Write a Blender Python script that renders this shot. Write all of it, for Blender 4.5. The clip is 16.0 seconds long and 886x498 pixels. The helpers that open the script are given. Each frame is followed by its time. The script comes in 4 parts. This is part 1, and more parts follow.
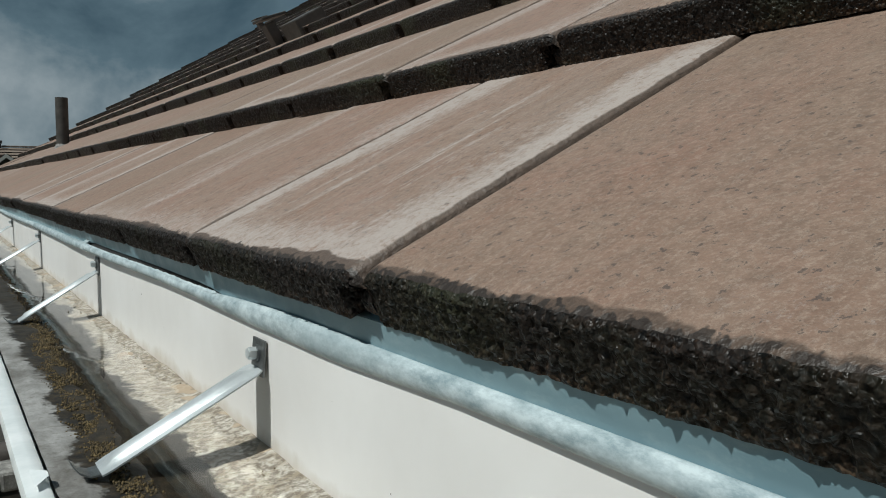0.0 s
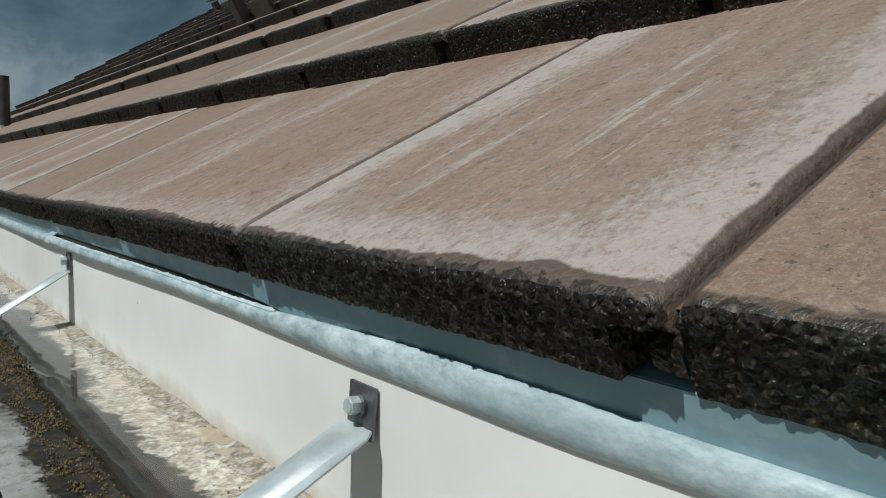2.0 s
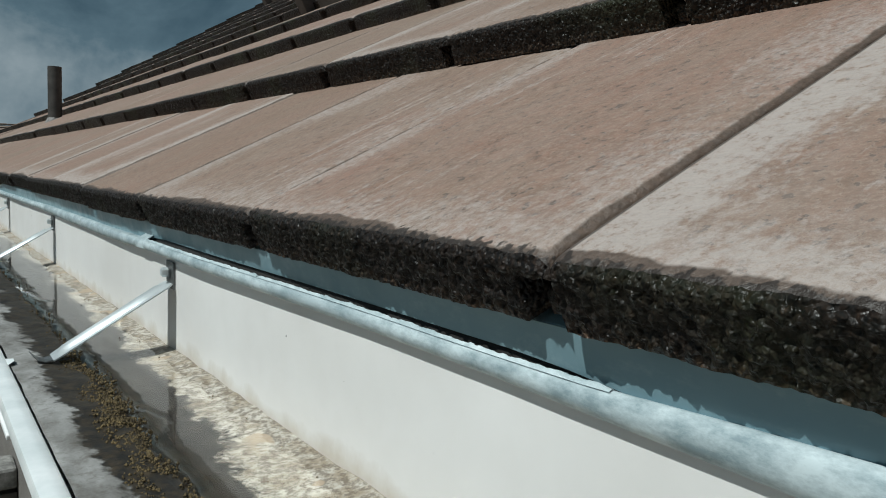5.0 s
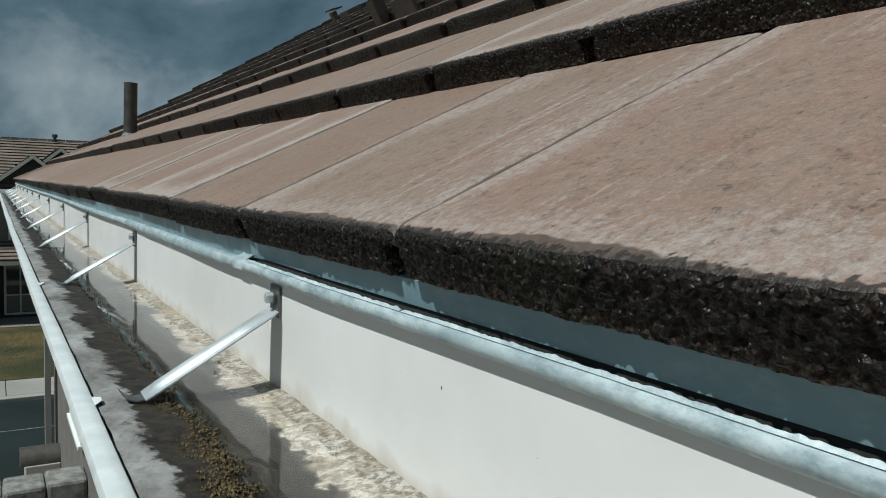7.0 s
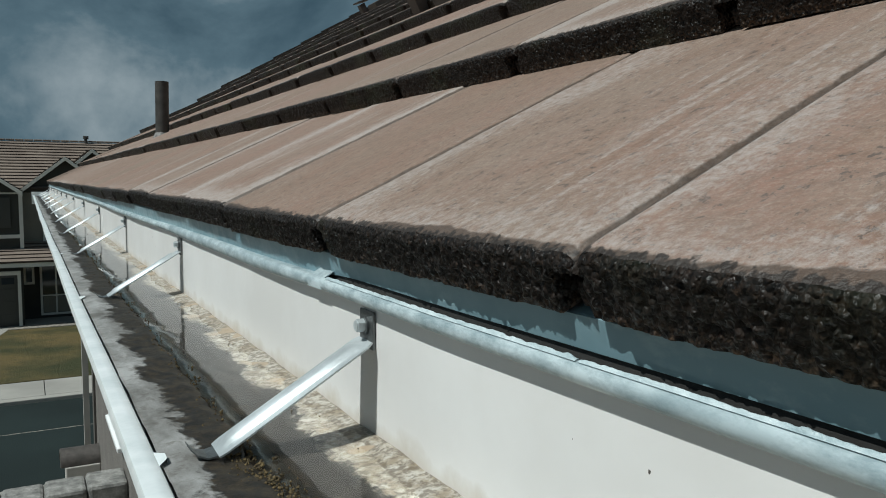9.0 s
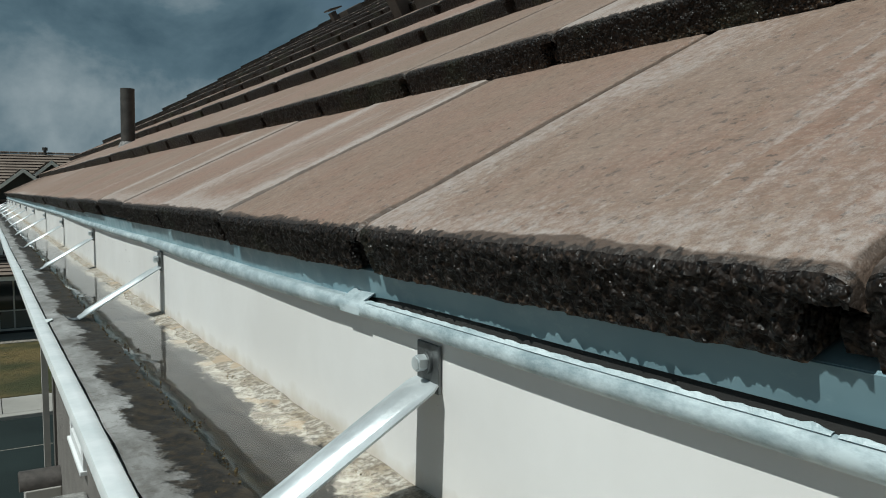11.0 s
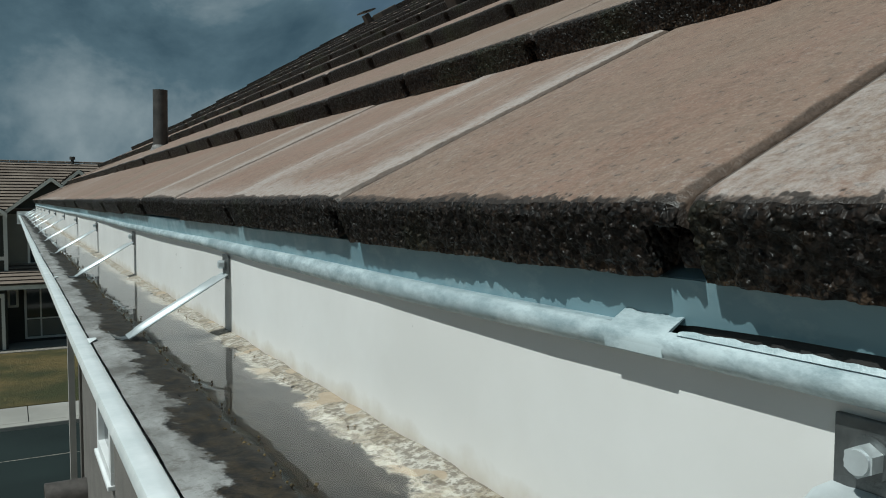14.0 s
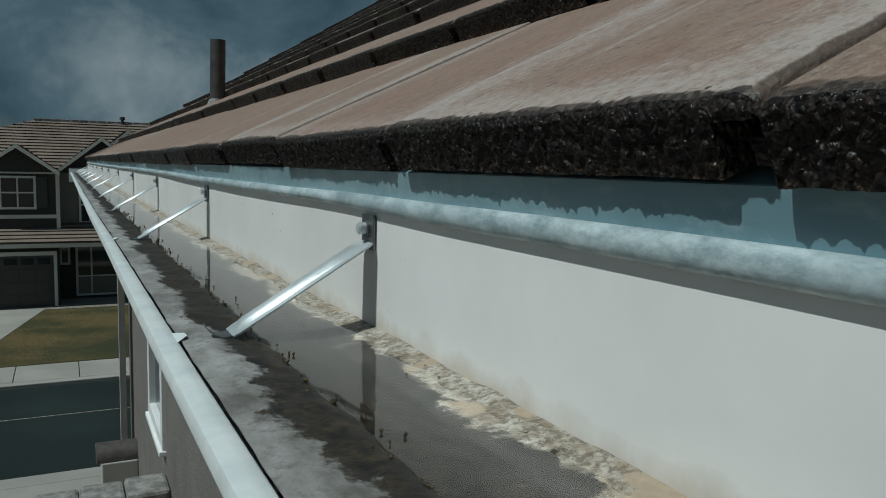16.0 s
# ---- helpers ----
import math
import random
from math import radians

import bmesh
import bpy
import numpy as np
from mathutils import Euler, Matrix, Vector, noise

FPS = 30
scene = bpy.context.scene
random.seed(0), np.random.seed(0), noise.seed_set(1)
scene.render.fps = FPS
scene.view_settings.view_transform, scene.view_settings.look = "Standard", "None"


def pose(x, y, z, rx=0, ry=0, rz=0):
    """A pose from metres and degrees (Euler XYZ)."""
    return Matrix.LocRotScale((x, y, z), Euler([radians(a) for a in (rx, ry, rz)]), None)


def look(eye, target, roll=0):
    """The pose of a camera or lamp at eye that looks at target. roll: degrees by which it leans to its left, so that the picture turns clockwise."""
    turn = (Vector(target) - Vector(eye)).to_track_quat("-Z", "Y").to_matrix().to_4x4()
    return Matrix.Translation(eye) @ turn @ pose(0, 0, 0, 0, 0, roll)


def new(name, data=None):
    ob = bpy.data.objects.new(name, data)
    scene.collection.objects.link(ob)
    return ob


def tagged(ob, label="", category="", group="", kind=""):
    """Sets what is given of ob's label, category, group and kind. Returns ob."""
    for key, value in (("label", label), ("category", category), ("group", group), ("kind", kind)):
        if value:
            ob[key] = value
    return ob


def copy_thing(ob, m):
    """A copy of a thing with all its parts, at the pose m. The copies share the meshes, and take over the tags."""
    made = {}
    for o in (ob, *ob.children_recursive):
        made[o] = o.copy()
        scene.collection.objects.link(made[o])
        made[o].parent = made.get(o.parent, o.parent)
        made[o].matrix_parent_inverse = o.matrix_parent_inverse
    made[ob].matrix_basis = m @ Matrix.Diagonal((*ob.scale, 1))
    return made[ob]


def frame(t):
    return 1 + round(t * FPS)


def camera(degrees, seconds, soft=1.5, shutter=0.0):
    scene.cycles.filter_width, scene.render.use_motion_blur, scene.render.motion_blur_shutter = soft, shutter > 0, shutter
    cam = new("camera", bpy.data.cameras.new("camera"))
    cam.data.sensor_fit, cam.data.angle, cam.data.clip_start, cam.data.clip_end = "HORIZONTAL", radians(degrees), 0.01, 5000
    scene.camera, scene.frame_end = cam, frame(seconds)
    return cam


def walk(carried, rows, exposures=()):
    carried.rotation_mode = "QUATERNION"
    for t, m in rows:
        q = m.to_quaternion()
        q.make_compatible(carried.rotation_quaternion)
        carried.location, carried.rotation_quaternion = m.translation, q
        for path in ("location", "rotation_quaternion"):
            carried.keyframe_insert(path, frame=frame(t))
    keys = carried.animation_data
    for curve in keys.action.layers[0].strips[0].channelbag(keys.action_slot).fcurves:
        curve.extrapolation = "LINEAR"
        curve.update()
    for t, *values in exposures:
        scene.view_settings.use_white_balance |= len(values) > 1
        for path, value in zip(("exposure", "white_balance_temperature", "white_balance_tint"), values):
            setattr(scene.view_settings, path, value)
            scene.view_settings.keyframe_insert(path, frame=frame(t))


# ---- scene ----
cam = camera(60.0, 16.0, 1.0)
PATH = [
    (0, (-0.173, -0.347, 0.053), (0.924, 1.316, -0.121), -0.2),
    (0.5, (-0.173, -0.334, 0.053), (0.975, 1.296, -0.111), 0.0),
    (1, (-0.177, -0.287, 0.051), (1.019, 1.306, -0.123), 0.2),
    (1.5, (-0.172, -0.218, 0.043), (1.006, 1.388, -0.133), -0.1),
    (2, (-0.175, -0.132, 0.043), (1.029, 1.454, -0.150), 0.6),
    (2.5, (-0.186, -0.145, 0.048), (0.919, 1.513, -0.127), -0.2),
    (3, (-0.189, -0.133, 0.048), (0.914, 1.527, -0.122), -0.3),
    (3.5, (-0.184, -0.104, 0.051), (0.902, 1.567, -0.118), 0.8),
    (4, (-0.187, -0.055, 0.048), (0.939, 1.588, -0.129), 0.5),
    (4.5, (-0.186, -0.003, 0.045), (0.943, 1.641, -0.113), 0.9),
    (5, (-0.187, 0.101, 0.037), (0.951, 1.734, -0.156), 1.6),
    (5.2, (-0.188, 0.151, 0.032), (0.941, 1.789, -0.173), 1.8),
    (7.3, (-0.186, 0.243, 0.031), (0.807, 1.972, -0.127), 1.2),
    (7.5, (-0.187, 0.251, 0.038), (0.806, 1.979, -0.127), 0.6),
    (8, (-0.189, 0.28, 0.035), (0.811, 2.006, -0.122), 0.9),
    (8.5, (-0.187, 0.327, 0.027), (0.846, 2.03, -0.149), 1.2),
    (9, (-0.187, 0.369, 0.036), (0.764, 2.12, -0.141), 0.4),
    (9.2, (-0.186, 0.375, 0.036), (0.766, 2.126, -0.13), 0.2),
    (11.3, (-0.189, 0.506, 0.025), (0.841, 2.214, -0.123), 0.2),
    (11.5, (-0.186, 0.509, 0.022), (0.815, 2.233, -0.127), -0.2),
    (12, (-0.19, 0.556, 0.016), (0.768, 2.302, -0.161), 0.2),
    (12.5, (-0.192, 0.647, 0.009), (0.787, 2.378, -0.194), 1.6),
    (13, (-0.192, 0.714, 0.006), (0.735, 2.476, -0.187), 0.5),
    (13.5, (-0.189, 0.725, 0.012), (0.708, 2.508, -0.124), 0.3),
    (14, (-0.19, 0.733, 0.007), (0.79, 2.472, -0.117), 0.2),
    (14.5, (-0.192, 0.776, 0.003), (0.767, 2.525, -0.137), 0.2),
    (15, (-0.192, 0.874, -0.002), (0.767, 2.621, -0.175), 0.7),
    (15.5, (-0.189, 0.948, -0.008), (0.752, 2.703, -0.191), 0.8),
    (16, (-0.19, 1.048, -0.017), (0.694, 2.83, -0.227), 1.3),
]
walk(cam, [(t, look(eye, target, roll)) for t, eye, target, roll in PATH],
     ((0, -0.32, 6180, 3), (2.5, -0.31, 6030, 1), (5, -0.32, 6000, 1), (9, -0.30, 6020, 1), (12, -0.31, 6080, 0), (12.5, -0.35, 6050, 0), (13, -0.60, 6000, 0), (13.5, -0.45, 5980, -1),
      (14, -0.41, 5950, -2), (15, -0.38, 5920, -2), (15.5, -0.66, 5880, -2), (16, -0.82, 5850, -3)))

# ---- light ----
SUN_EL, SUN_AZ = radians(55), radians(180)
sun = new("sun", bpy.data.lights.new("sun", "SUN"))
sun.data.energy, sun.data.angle, sun.data.color = 5.0, radians(0.6), (1.0, 0.965, 0.92)
sun.matrix_world = look((-6, -0.5, 9.0), (0, 0, 0))

world = bpy.data.worlds.new("world")
scene.world = world
world.use_nodes = True
wn, wl = world.node_tree.nodes, world.node_tree.links
wn.clear()


def wnode(kind, **inputs):
    n = wn.new(kind)
    for k, v in inputs.items():
        n.inputs[k].default_value = v
    return n


sky = wn.new("ShaderNodeTexSky")
sky.sky_type, sky.sun_disc, sky.sun_elevation, sky.sun_rotation = "NISHITA", False, SUN_EL, radians(270)
skygain = wnode("ShaderNodeVectorMath")
skygain.operation = "SCALE"
skygain.inputs["Scale"].default_value = 0.06
wl.new(sky.outputs[0], skygain.inputs[0])
coord = wn.new("ShaderNodeTexCoord")
wmap = wn.new("ShaderNodeMapping")
wmap.inputs["Location"].default_value = (0.35, 0.1, 0.2)
wmap.inputs["Scale"].default_value = (1.0, 1.0, 1.35)
wl.new(coord.outputs["Generated"], wmap.inputs[0])
n1 = wnode("ShaderNodeTexNoise", Scale=3.3, Detail=9.0, Roughness=0.56, Distortion=0.35)
n2 = wnode("ShaderNodeTexNoise", Scale=1.7, Detail=5.0, Roughness=0.5)
wl.new(wmap.outputs[0], n1.inputs["Vector"])
wl.new(wmap.outputs[0], n2.inputs["Vector"])
shade = wn.new("ShaderNodeValToRGB")
for e, (p, c) in zip((shade.color_ramp.elements[0], shade.color_ramp.elements[1], shade.color_ramp.elements.new(0.52)),
                     ((0.38, (0.050, 0.092, 0.128, 1)), (0.68, (0.80, 0.86, 0.90, 1)), (0.53, (0.140, 0.205, 0.25, 1)))):
    e.position, e.color = p, c
wl.new(n1.outputs[0], shade.inputs[0])
cover = wn.new("ShaderNodeValToRGB")
cover.color_ramp.elements[0].position, cover.color_ramp.elements[1].position = 0.36, 0.46
wl.new(n2.outputs[0], cover.inputs[0])
wmix = wn.new("ShaderNodeMix")
wmix.data_type = "RGBA"
wl.new(cover.outputs[0], wmix.inputs[0])
wl.new(skygain.outputs[0], wmix.inputs[6])
wl.new(shade.outputs[0], wmix.inputs[7])
back = wnode("ShaderNodeBackground", Strength=0.88)
wl.new(wmix.outputs[2], back.inputs[0])
wout = wn.new("ShaderNodeOutputWorld")
wl.new(back.outputs[0], wout.inputs[0])


# ---- materials ----
class Mat:
    """A small builder for node materials."""

    def __init__(self, name, color=(0.5, 0.5, 0.5), rough=0.6, metal=0.0, **more):
        self.m = bpy.data.materials.new(name)
        self.m.use_nodes = True
        self.t = self.m.node_tree
        self.b = self.t.nodes["Principled BSDF"]
        self.b.inputs["Base Color"].default_value = (*color, 1)
        self.b.inputs["Roughness"].default_value = rough
        self.b.inputs["Metallic"].default_value = metal
        for k, v in more.items():
            self.b.inputs[k.replace("_", " ")].default_value = v
        self.co = self.t.nodes.new("ShaderNodeTexCoord")
        self.info = self.t.nodes.new("ShaderNodeObjectInfo")

    def link(self, a, b):
        self.t.links.new(a, b)

    def vec(self, scale=(1, 1, 1), per_object=False, space="Object"):
        mp = self.t.nodes.new("ShaderNodeMapping")
        mp.inputs["Scale"].default_value = scale
        src = self.co.outputs[space]
        if per_object:
            mul = self.t.nodes.new("ShaderNodeMath")
            mul.operation = "MULTIPLY"
            mul.inputs[1].default_value = 37.0
            self.link(self.info.outputs["Random"], mul.inputs[0])
            add = self.t.nodes.new("ShaderNodeVectorMath")
            self.link(src, add.inputs[0])
            self.link(mul.outputs[0], add.inputs[1])
            src = add.outputs[0]
        self.link(src, mp.inputs[0])
        return mp.outputs[0]

    def noise(self, scale, detail=4, rough=0.55, stretch=(1, 1, 1), per_object=False, lo=0.35, hi=0.65, space="Object"):
        n = self.t.nodes.new("ShaderNodeTexNoise")
        n.inputs["Scale"].default_value, n.inputs["Detail"].default_value, n.inputs["Roughness"].default_value = scale, detail, rough
        self.link(self.vec(stretch, per_object, space), n.inputs["Vector"])
        return self.ramp(n.outputs[0], lo, hi)

    def ramp(self, src, lo, hi, a=0.0, b=1.0):
        r = self.t.nodes.new("ShaderNodeMapRange")
        for k, v in zip(range(1, 5), (lo, hi, a, b)):
            r.inputs[k].default_value = v
        self.link(src, r.inputs[0])
        return r.outputs[0]

    def axis(self, i, space="Object"):
        s = self.t.nodes.new("ShaderNodeSeparateXYZ")
        self.link(self.co.outputs[space], s.inputs[0])
        return s.outputs[i]

    def math(self, op, a, b):
        n = self.t.nodes.new("ShaderNodeMath")
        n.operation = op
        for i, v in enumerate((a, b)):
            if isinstance(v, (int, float)):
                n.inputs[i].default_value = v
            else:
                self.link(v, n.inputs[i])
        return n.outputs[0]

    def mix(self, f, a, b):
        n = self.t.nodes.new("ShaderNodeMix")
        n.data_type = "RGBA"
        for i, v in ((0, f), (6, a), (7, b)):
            if isinstance(v, (int, float)):
                n.inputs[i].default_value = v
            elif isinstance(v, tuple):
                n.inputs[i].default_value = (*v, 1)
            else:
                self.link(v, n.inputs[i])
        return n.outputs[2]

    def color(self, src):
        self.link(src, self.b.inputs["Base Color"])
        return self

    def rough(self, src, a=0.3, b=0.8):
        self.link(self.ramp(src, 0, 1, a, b), self.b.inputs["Roughness"])
        return self

    def bump(self, src, strength=0.3, dist=0.002):
        n = self.t.nodes.new("ShaderNodeBump")
        n.inputs["Strength"].default_value, n.inputs["Distance"].default_value = strength, dist
        self.link(src, n.inputs["Height"])
        if self.b.inputs["Normal"].links:
            self.link(self.b.inputs["Normal"].links[0].from_socket, n.inputs["Normal"])
        self.link(n.outputs[0], self.b.inputs["Normal"])
        return self


def plain(name, color, rough=0.6, metal=0.0, var=0.25, scale=8.0, bump=0.15, dist=0.002, fine=120.0, **more):
    """A surface with a slow stain and a fine grain."""
    m = Mat(name, color, rough, metal, **more)
    dark = tuple(c * (1 - var) for c in color)
    light = tuple(min(1, c * (1 + var * 0.5)) for c in color)
    c = m.mix(m.noise(scale, 6), dark, light)
    c = m.mix(m.math("MULTIPLY", m.noise(fine, 3), var * 0.7), c, dark)
    m.color(c)
    if bump:
        m.bump(m.noise(fine, 4, 0.6), bump, dist)
    return m.m


def tile_top():
    """Coloured coat of a tile; the object's colour says how limed, how pink and how streaked the tile is."""
    m = Mat("tile_coat", rough=0.62)
    look_of = m.t.nodes.new("ShaderNodeSeparateColor")
    m.link(m.info.outputs["Color"], look_of.inputs[0])
    limed, pink, streaked = look_of.outputs[0], look_of.outputs[1], look_of.outputs[2]
    x, y = m.axis(0), m.axis(1)
    patch = m.noise(6, 4, 0.6, (0.7, 1, 1), True, 0.36, 0.64)
    body = m.mix(m.math("ADD", m.math("MULTIPLY", pink, 0.65), m.math("MULTIPLY", patch, 0.35)), (0.168, 0.123, 0.087), (0.222, 0.116, 0.082))
    # blotches of two sizes, grit and dark specks
    body = m.mix(m.math("MULTIPLY", m.noise(22, 6, 0.7, (0.6, 1, 1), True, 0.38, 0.66), 0.36), body, (0.245, 0.188, 0.142))
    body = m.mix(m.math("MULTIPLY", m.noise(90, 7, 0.85, (0.7, 1, 1), True, 0.44, 0.60), 0.55), body, (0.115, 0.074, 0.052))
    body = m.mix(m.math("MULTIPLY", m.noise(300, 5, 0.85, (1, 1, 1), True, 0.48, 0.64), 0.50), body, (0.36, 0.285, 0.225))
    body = m.mix(m.math("MULTIPLY", m.noise(150, 4, 0.75, (1, 1, 1), True, 0.59, 0.625), 0.85), body, (0.062, 0.042, 0.034))
    # lime: a bloom along the long edges and above the nose, and thin runs down the slope
    wander = m.math("MULTIPLY", m.noise(11, 5, 0.6, (0.45, 1, 1), True, 0.25, 0.75), 0.10)
    edge = m.ramp(m.math("ADD", m.math("ABSOLUTE", m.math("SUBTRACT", y, 0.140), 0), wander), 0.125, 0.190)
    foot = m.ramp(m.math("SUBTRACT", x, m.math("MULTIPLY", wander, 0.35)), 0.045, 0.005)
    runs = m.math("MULTIPLY", m.math("MULTIPLY", m.noise(85, 4, 0.6, (0.055, 1, 1), True, 0.50, 0.62), streaked), m.noise(13, 4, 0.6, (0.5, 1, 1), True, 0.40, 0.55))
    most = m.math("MAXIMUM", m.math("MAXIMUM", edge, m.math("MULTIPLY", foot, 0.85)), m.math("MULTIPLY", runs, 0.85))
    grain = m.noise(170, 6, 0.85, (0.8, 1, 1), True, 0.32, 0.68)
    lime = m.math("ADD", m.math("MULTIPLY", most, limed), m.math("MULTIPLY", m.math("SUBTRACT", grain, 0.5), 0.95))
    lime = m.ramp(lime, 0.26, 0.86)
    lime = m.math("MULTIPLY", lime, m.noise(120, 5, 0.8, (1, 1, 1), True, 0.66, 0.54))
    body = m.mix(m.math("MULTIPLY", lime, 0.85), body, (0.375, 0.328, 0.300))
    body = m.mix(m.math("MULTIPLY", m.math("MULTIPLY", limed, 0.26), m.noise(32, 6, 0.75, (0.35, 1, 1), True, 0.34, 0.62)), body, (0.355, 0.305, 0.272))
    # damp, bare rim along the nose and along one side
    ragged = m.math("ADD", m.math("MULTIPLY", m.noise(9, 3, 0.5, (0.1, 1, 1), True, 0.38, 0.75), 0.011), m.math("MULTIPLY", m.noise(55, 3, 0.55, (0.3, 1, 1), True, 0.2, 0.8), 0.007))
    damp = m.ramp(m.math("SUBTRACT", x, ragged), 0.0005, 0.0022, 1, 0)
    side = m.ramp(m.math("SUBTRACT", y, m.math("MULTIPLY", m.noise(40, 4, 0.6, (1, 0.1, 1), True, 0.2, 0.8), 0.0040)), 0.0015, 0.0030, 1, 0)
    damp = m.math("MAXIMUM", damp, side)
    wet = m.mix(m.noise(190, 4, 0.7, (1, 1, 1), True), (0.060, 0.040, 0.028), (0.105, 0.070, 0.050))
    body = m.mix(m.math("MULTIPLY", damp, 0.92), body, wet)
    crumb = m.ramp(m.math("SUBTRACT", x, m.math("MULTIPLY", m.noise(190, 2, 0.5, (1, 1, 1), True, 0.35, 0.75), 0.0075)), 0.0026, 0.0044, 1, 0)
    body = m.mix(m.math("MULTIPLY", crumb, 0.9), body, (0.014, 0.009, 0.006))
    body = m.mix(m.math("MULTIPLY", m.ramp(y, 0.2968, 0.2980), 0.85), body, (0.05, 0.035, 0.026))
    m.color(body)
    m.link(m.ramp(damp, 0, 1, 0.72, 0.50), m.b.inputs["Roughness"])
    m.bump(m.noise(220, 3, 0.6, (1, 1, 1), True), 0.35, 0.0014)
    m.bump(m.noise(14, 3, 0.5, (1, 1, 1), True), 0.3, 0.003)
    m.bump(lime, 0.25, 0.0008)
    return m.m


def tile_nose():
    m = Mat("tile_shaded_concrete", rough=0.5, Specular_IOR_Level=0.28)
    # dark brown bare concrete, taken to near-black with the unlit noses' shade
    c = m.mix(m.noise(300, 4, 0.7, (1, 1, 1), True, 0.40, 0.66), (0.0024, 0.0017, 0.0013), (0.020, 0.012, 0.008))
    # brown specks put the glints of sky into the colour
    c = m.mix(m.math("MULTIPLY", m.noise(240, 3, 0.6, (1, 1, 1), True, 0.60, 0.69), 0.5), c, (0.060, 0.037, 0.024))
    # paler specks towards the bottom edge
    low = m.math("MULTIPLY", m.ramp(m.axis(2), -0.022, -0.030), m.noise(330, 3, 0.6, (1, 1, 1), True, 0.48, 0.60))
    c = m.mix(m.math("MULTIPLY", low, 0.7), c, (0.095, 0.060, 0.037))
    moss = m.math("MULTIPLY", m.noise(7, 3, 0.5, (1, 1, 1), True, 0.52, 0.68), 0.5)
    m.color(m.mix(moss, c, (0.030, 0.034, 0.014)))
    m.rough(m.noise(260, 3, 0.6, (1, 1, 1), True), 0.28, 0.85)
    cells = m.t.nodes.new("ShaderNodeTexVoronoi")
    cells.feature = "SMOOTH_F1"
    cells.inputs["Scale"].default_value, cells.inputs["Smoothness"].default_value = 330.0, 0.25
    m.link(m.vec((1, 1, 1), True), cells.inputs["Vector"])
    m.bump(m.ramp(cells.outputs["Distance"], 0.0, 0.75, 1, 0), 0.9, 0.0022)
    m.bump(m.noise(110, 3, 0.6, (1, 1, 1), True), 0.5, 0.004)
    return m.m


M_TOP, M_NOSE = tile_top(), tile_nose()
M_ZINC = plain("zinc", (0.62, 0.66, 0.67), 0.42, 0.45, 0.25, 30, 0.12, 0.0006, 300)
M_ZINC_DARK = plain("weathered_zinc", (0.20, 0.21, 0.21), 0.45, 0.8, 0.35, 60, 0.2, 0.0008, 400)
M_STUCCO = plain("grey_stucco", (0.18, 0.165, 0.15), 0.9, 0, 0.15, 3, 0.6, 0.006, 130)
M_TRIM = plain("trim_paint", (0.42, 0.40, 0.37), 0.6, 0, 0.1, 6, 0.1)
M_TRIM_DARK = plain("dark_trim_paint", (0.10, 0.09, 0.08), 0.6, 0, 0.2, 6, 0.1)
M_WHITE = plain("white_vinyl", (0.75, 0.76, 0.76), 0.4, 0, 0.06, 5, 0.05)
M_PIPE = plain("pipe_paint", (0.055, 0.05, 0.045), 0.5, 0, 0.4, 25, 0.2)
M_VENT = plain("vent_metal", (0.085, 0.075, 0.068), 0.55, 0.2, 0.3, 20, 0.1)
M_LEAD = plain("mastic", (0.26, 0.25, 0.24), 0.5, 0.2, 0.4, 60, 0.5, 0.004)
M_FELT = plain("underlay", (0.03, 0.028, 0.026), 0.9, 0, 0.3)
M_GLASS = Mat("window_glass", (0.02, 0.025, 0.03), 0.05, 0, Specular_IOR_Level=0.7).m


def apron_mat():
    m = Mat("painted_flashing", rough=0.4)
    c = m.mix(m.noise(9, 5, 0.6, (1, 0.5, 1)), (0.150, 0.245, 0.285), (0.235, 0.34, 0.375))
    c = m.mix(m.math("MULTIPLY", m.noise(60, 5, 0.7, (1, 0.5, 1), False, 0.52, 0.7), 0.4), c, (0.38, 0.47, 0.49))
    m.color(c).rough(m.noise(40, 4), 0.3, 0.5)
    m.bump(m.noise(14, 3), 0.2, 0.003)
    return m.m


def pale_edge_mat():
    # mottled pale blue-grey for the ragged edge along the bead
    m = Mat("pale_bead_edge", rough=0.45)
    c = m.mix(m.noise(90, 5, 0.65, (1, 0.5, 1)), (0.33, 0.415, 0.44), (0.60, 0.68, 0.70))
    m.color(c).bump(m.noise(150, 4, 0.6), 0.5, 0.0015)
    return m.m


def bead_mat():
    m = Mat("drip_bead_zinc", rough=0.4, metal=0.1)
    c = m.mix(m.noise(60, 6, 0.75, (1, 0.45, 1), False, 0.38, 0.60), (0.25, 0.32, 0.345), (0.56, 0.64, 0.66))
    c = m.mix(m.math("MULTIPLY", m.noise(16, 4, 0.6, (1, 0.4, 1), False, 0.45, 0.62), 0.5), c, (0.27, 0.34, 0.365))
    m.color(c).rough(m.noise(60, 4), 0.32, 0.5).bump(m.noise(70, 4), 0.2, 0.0012)
    return m.m


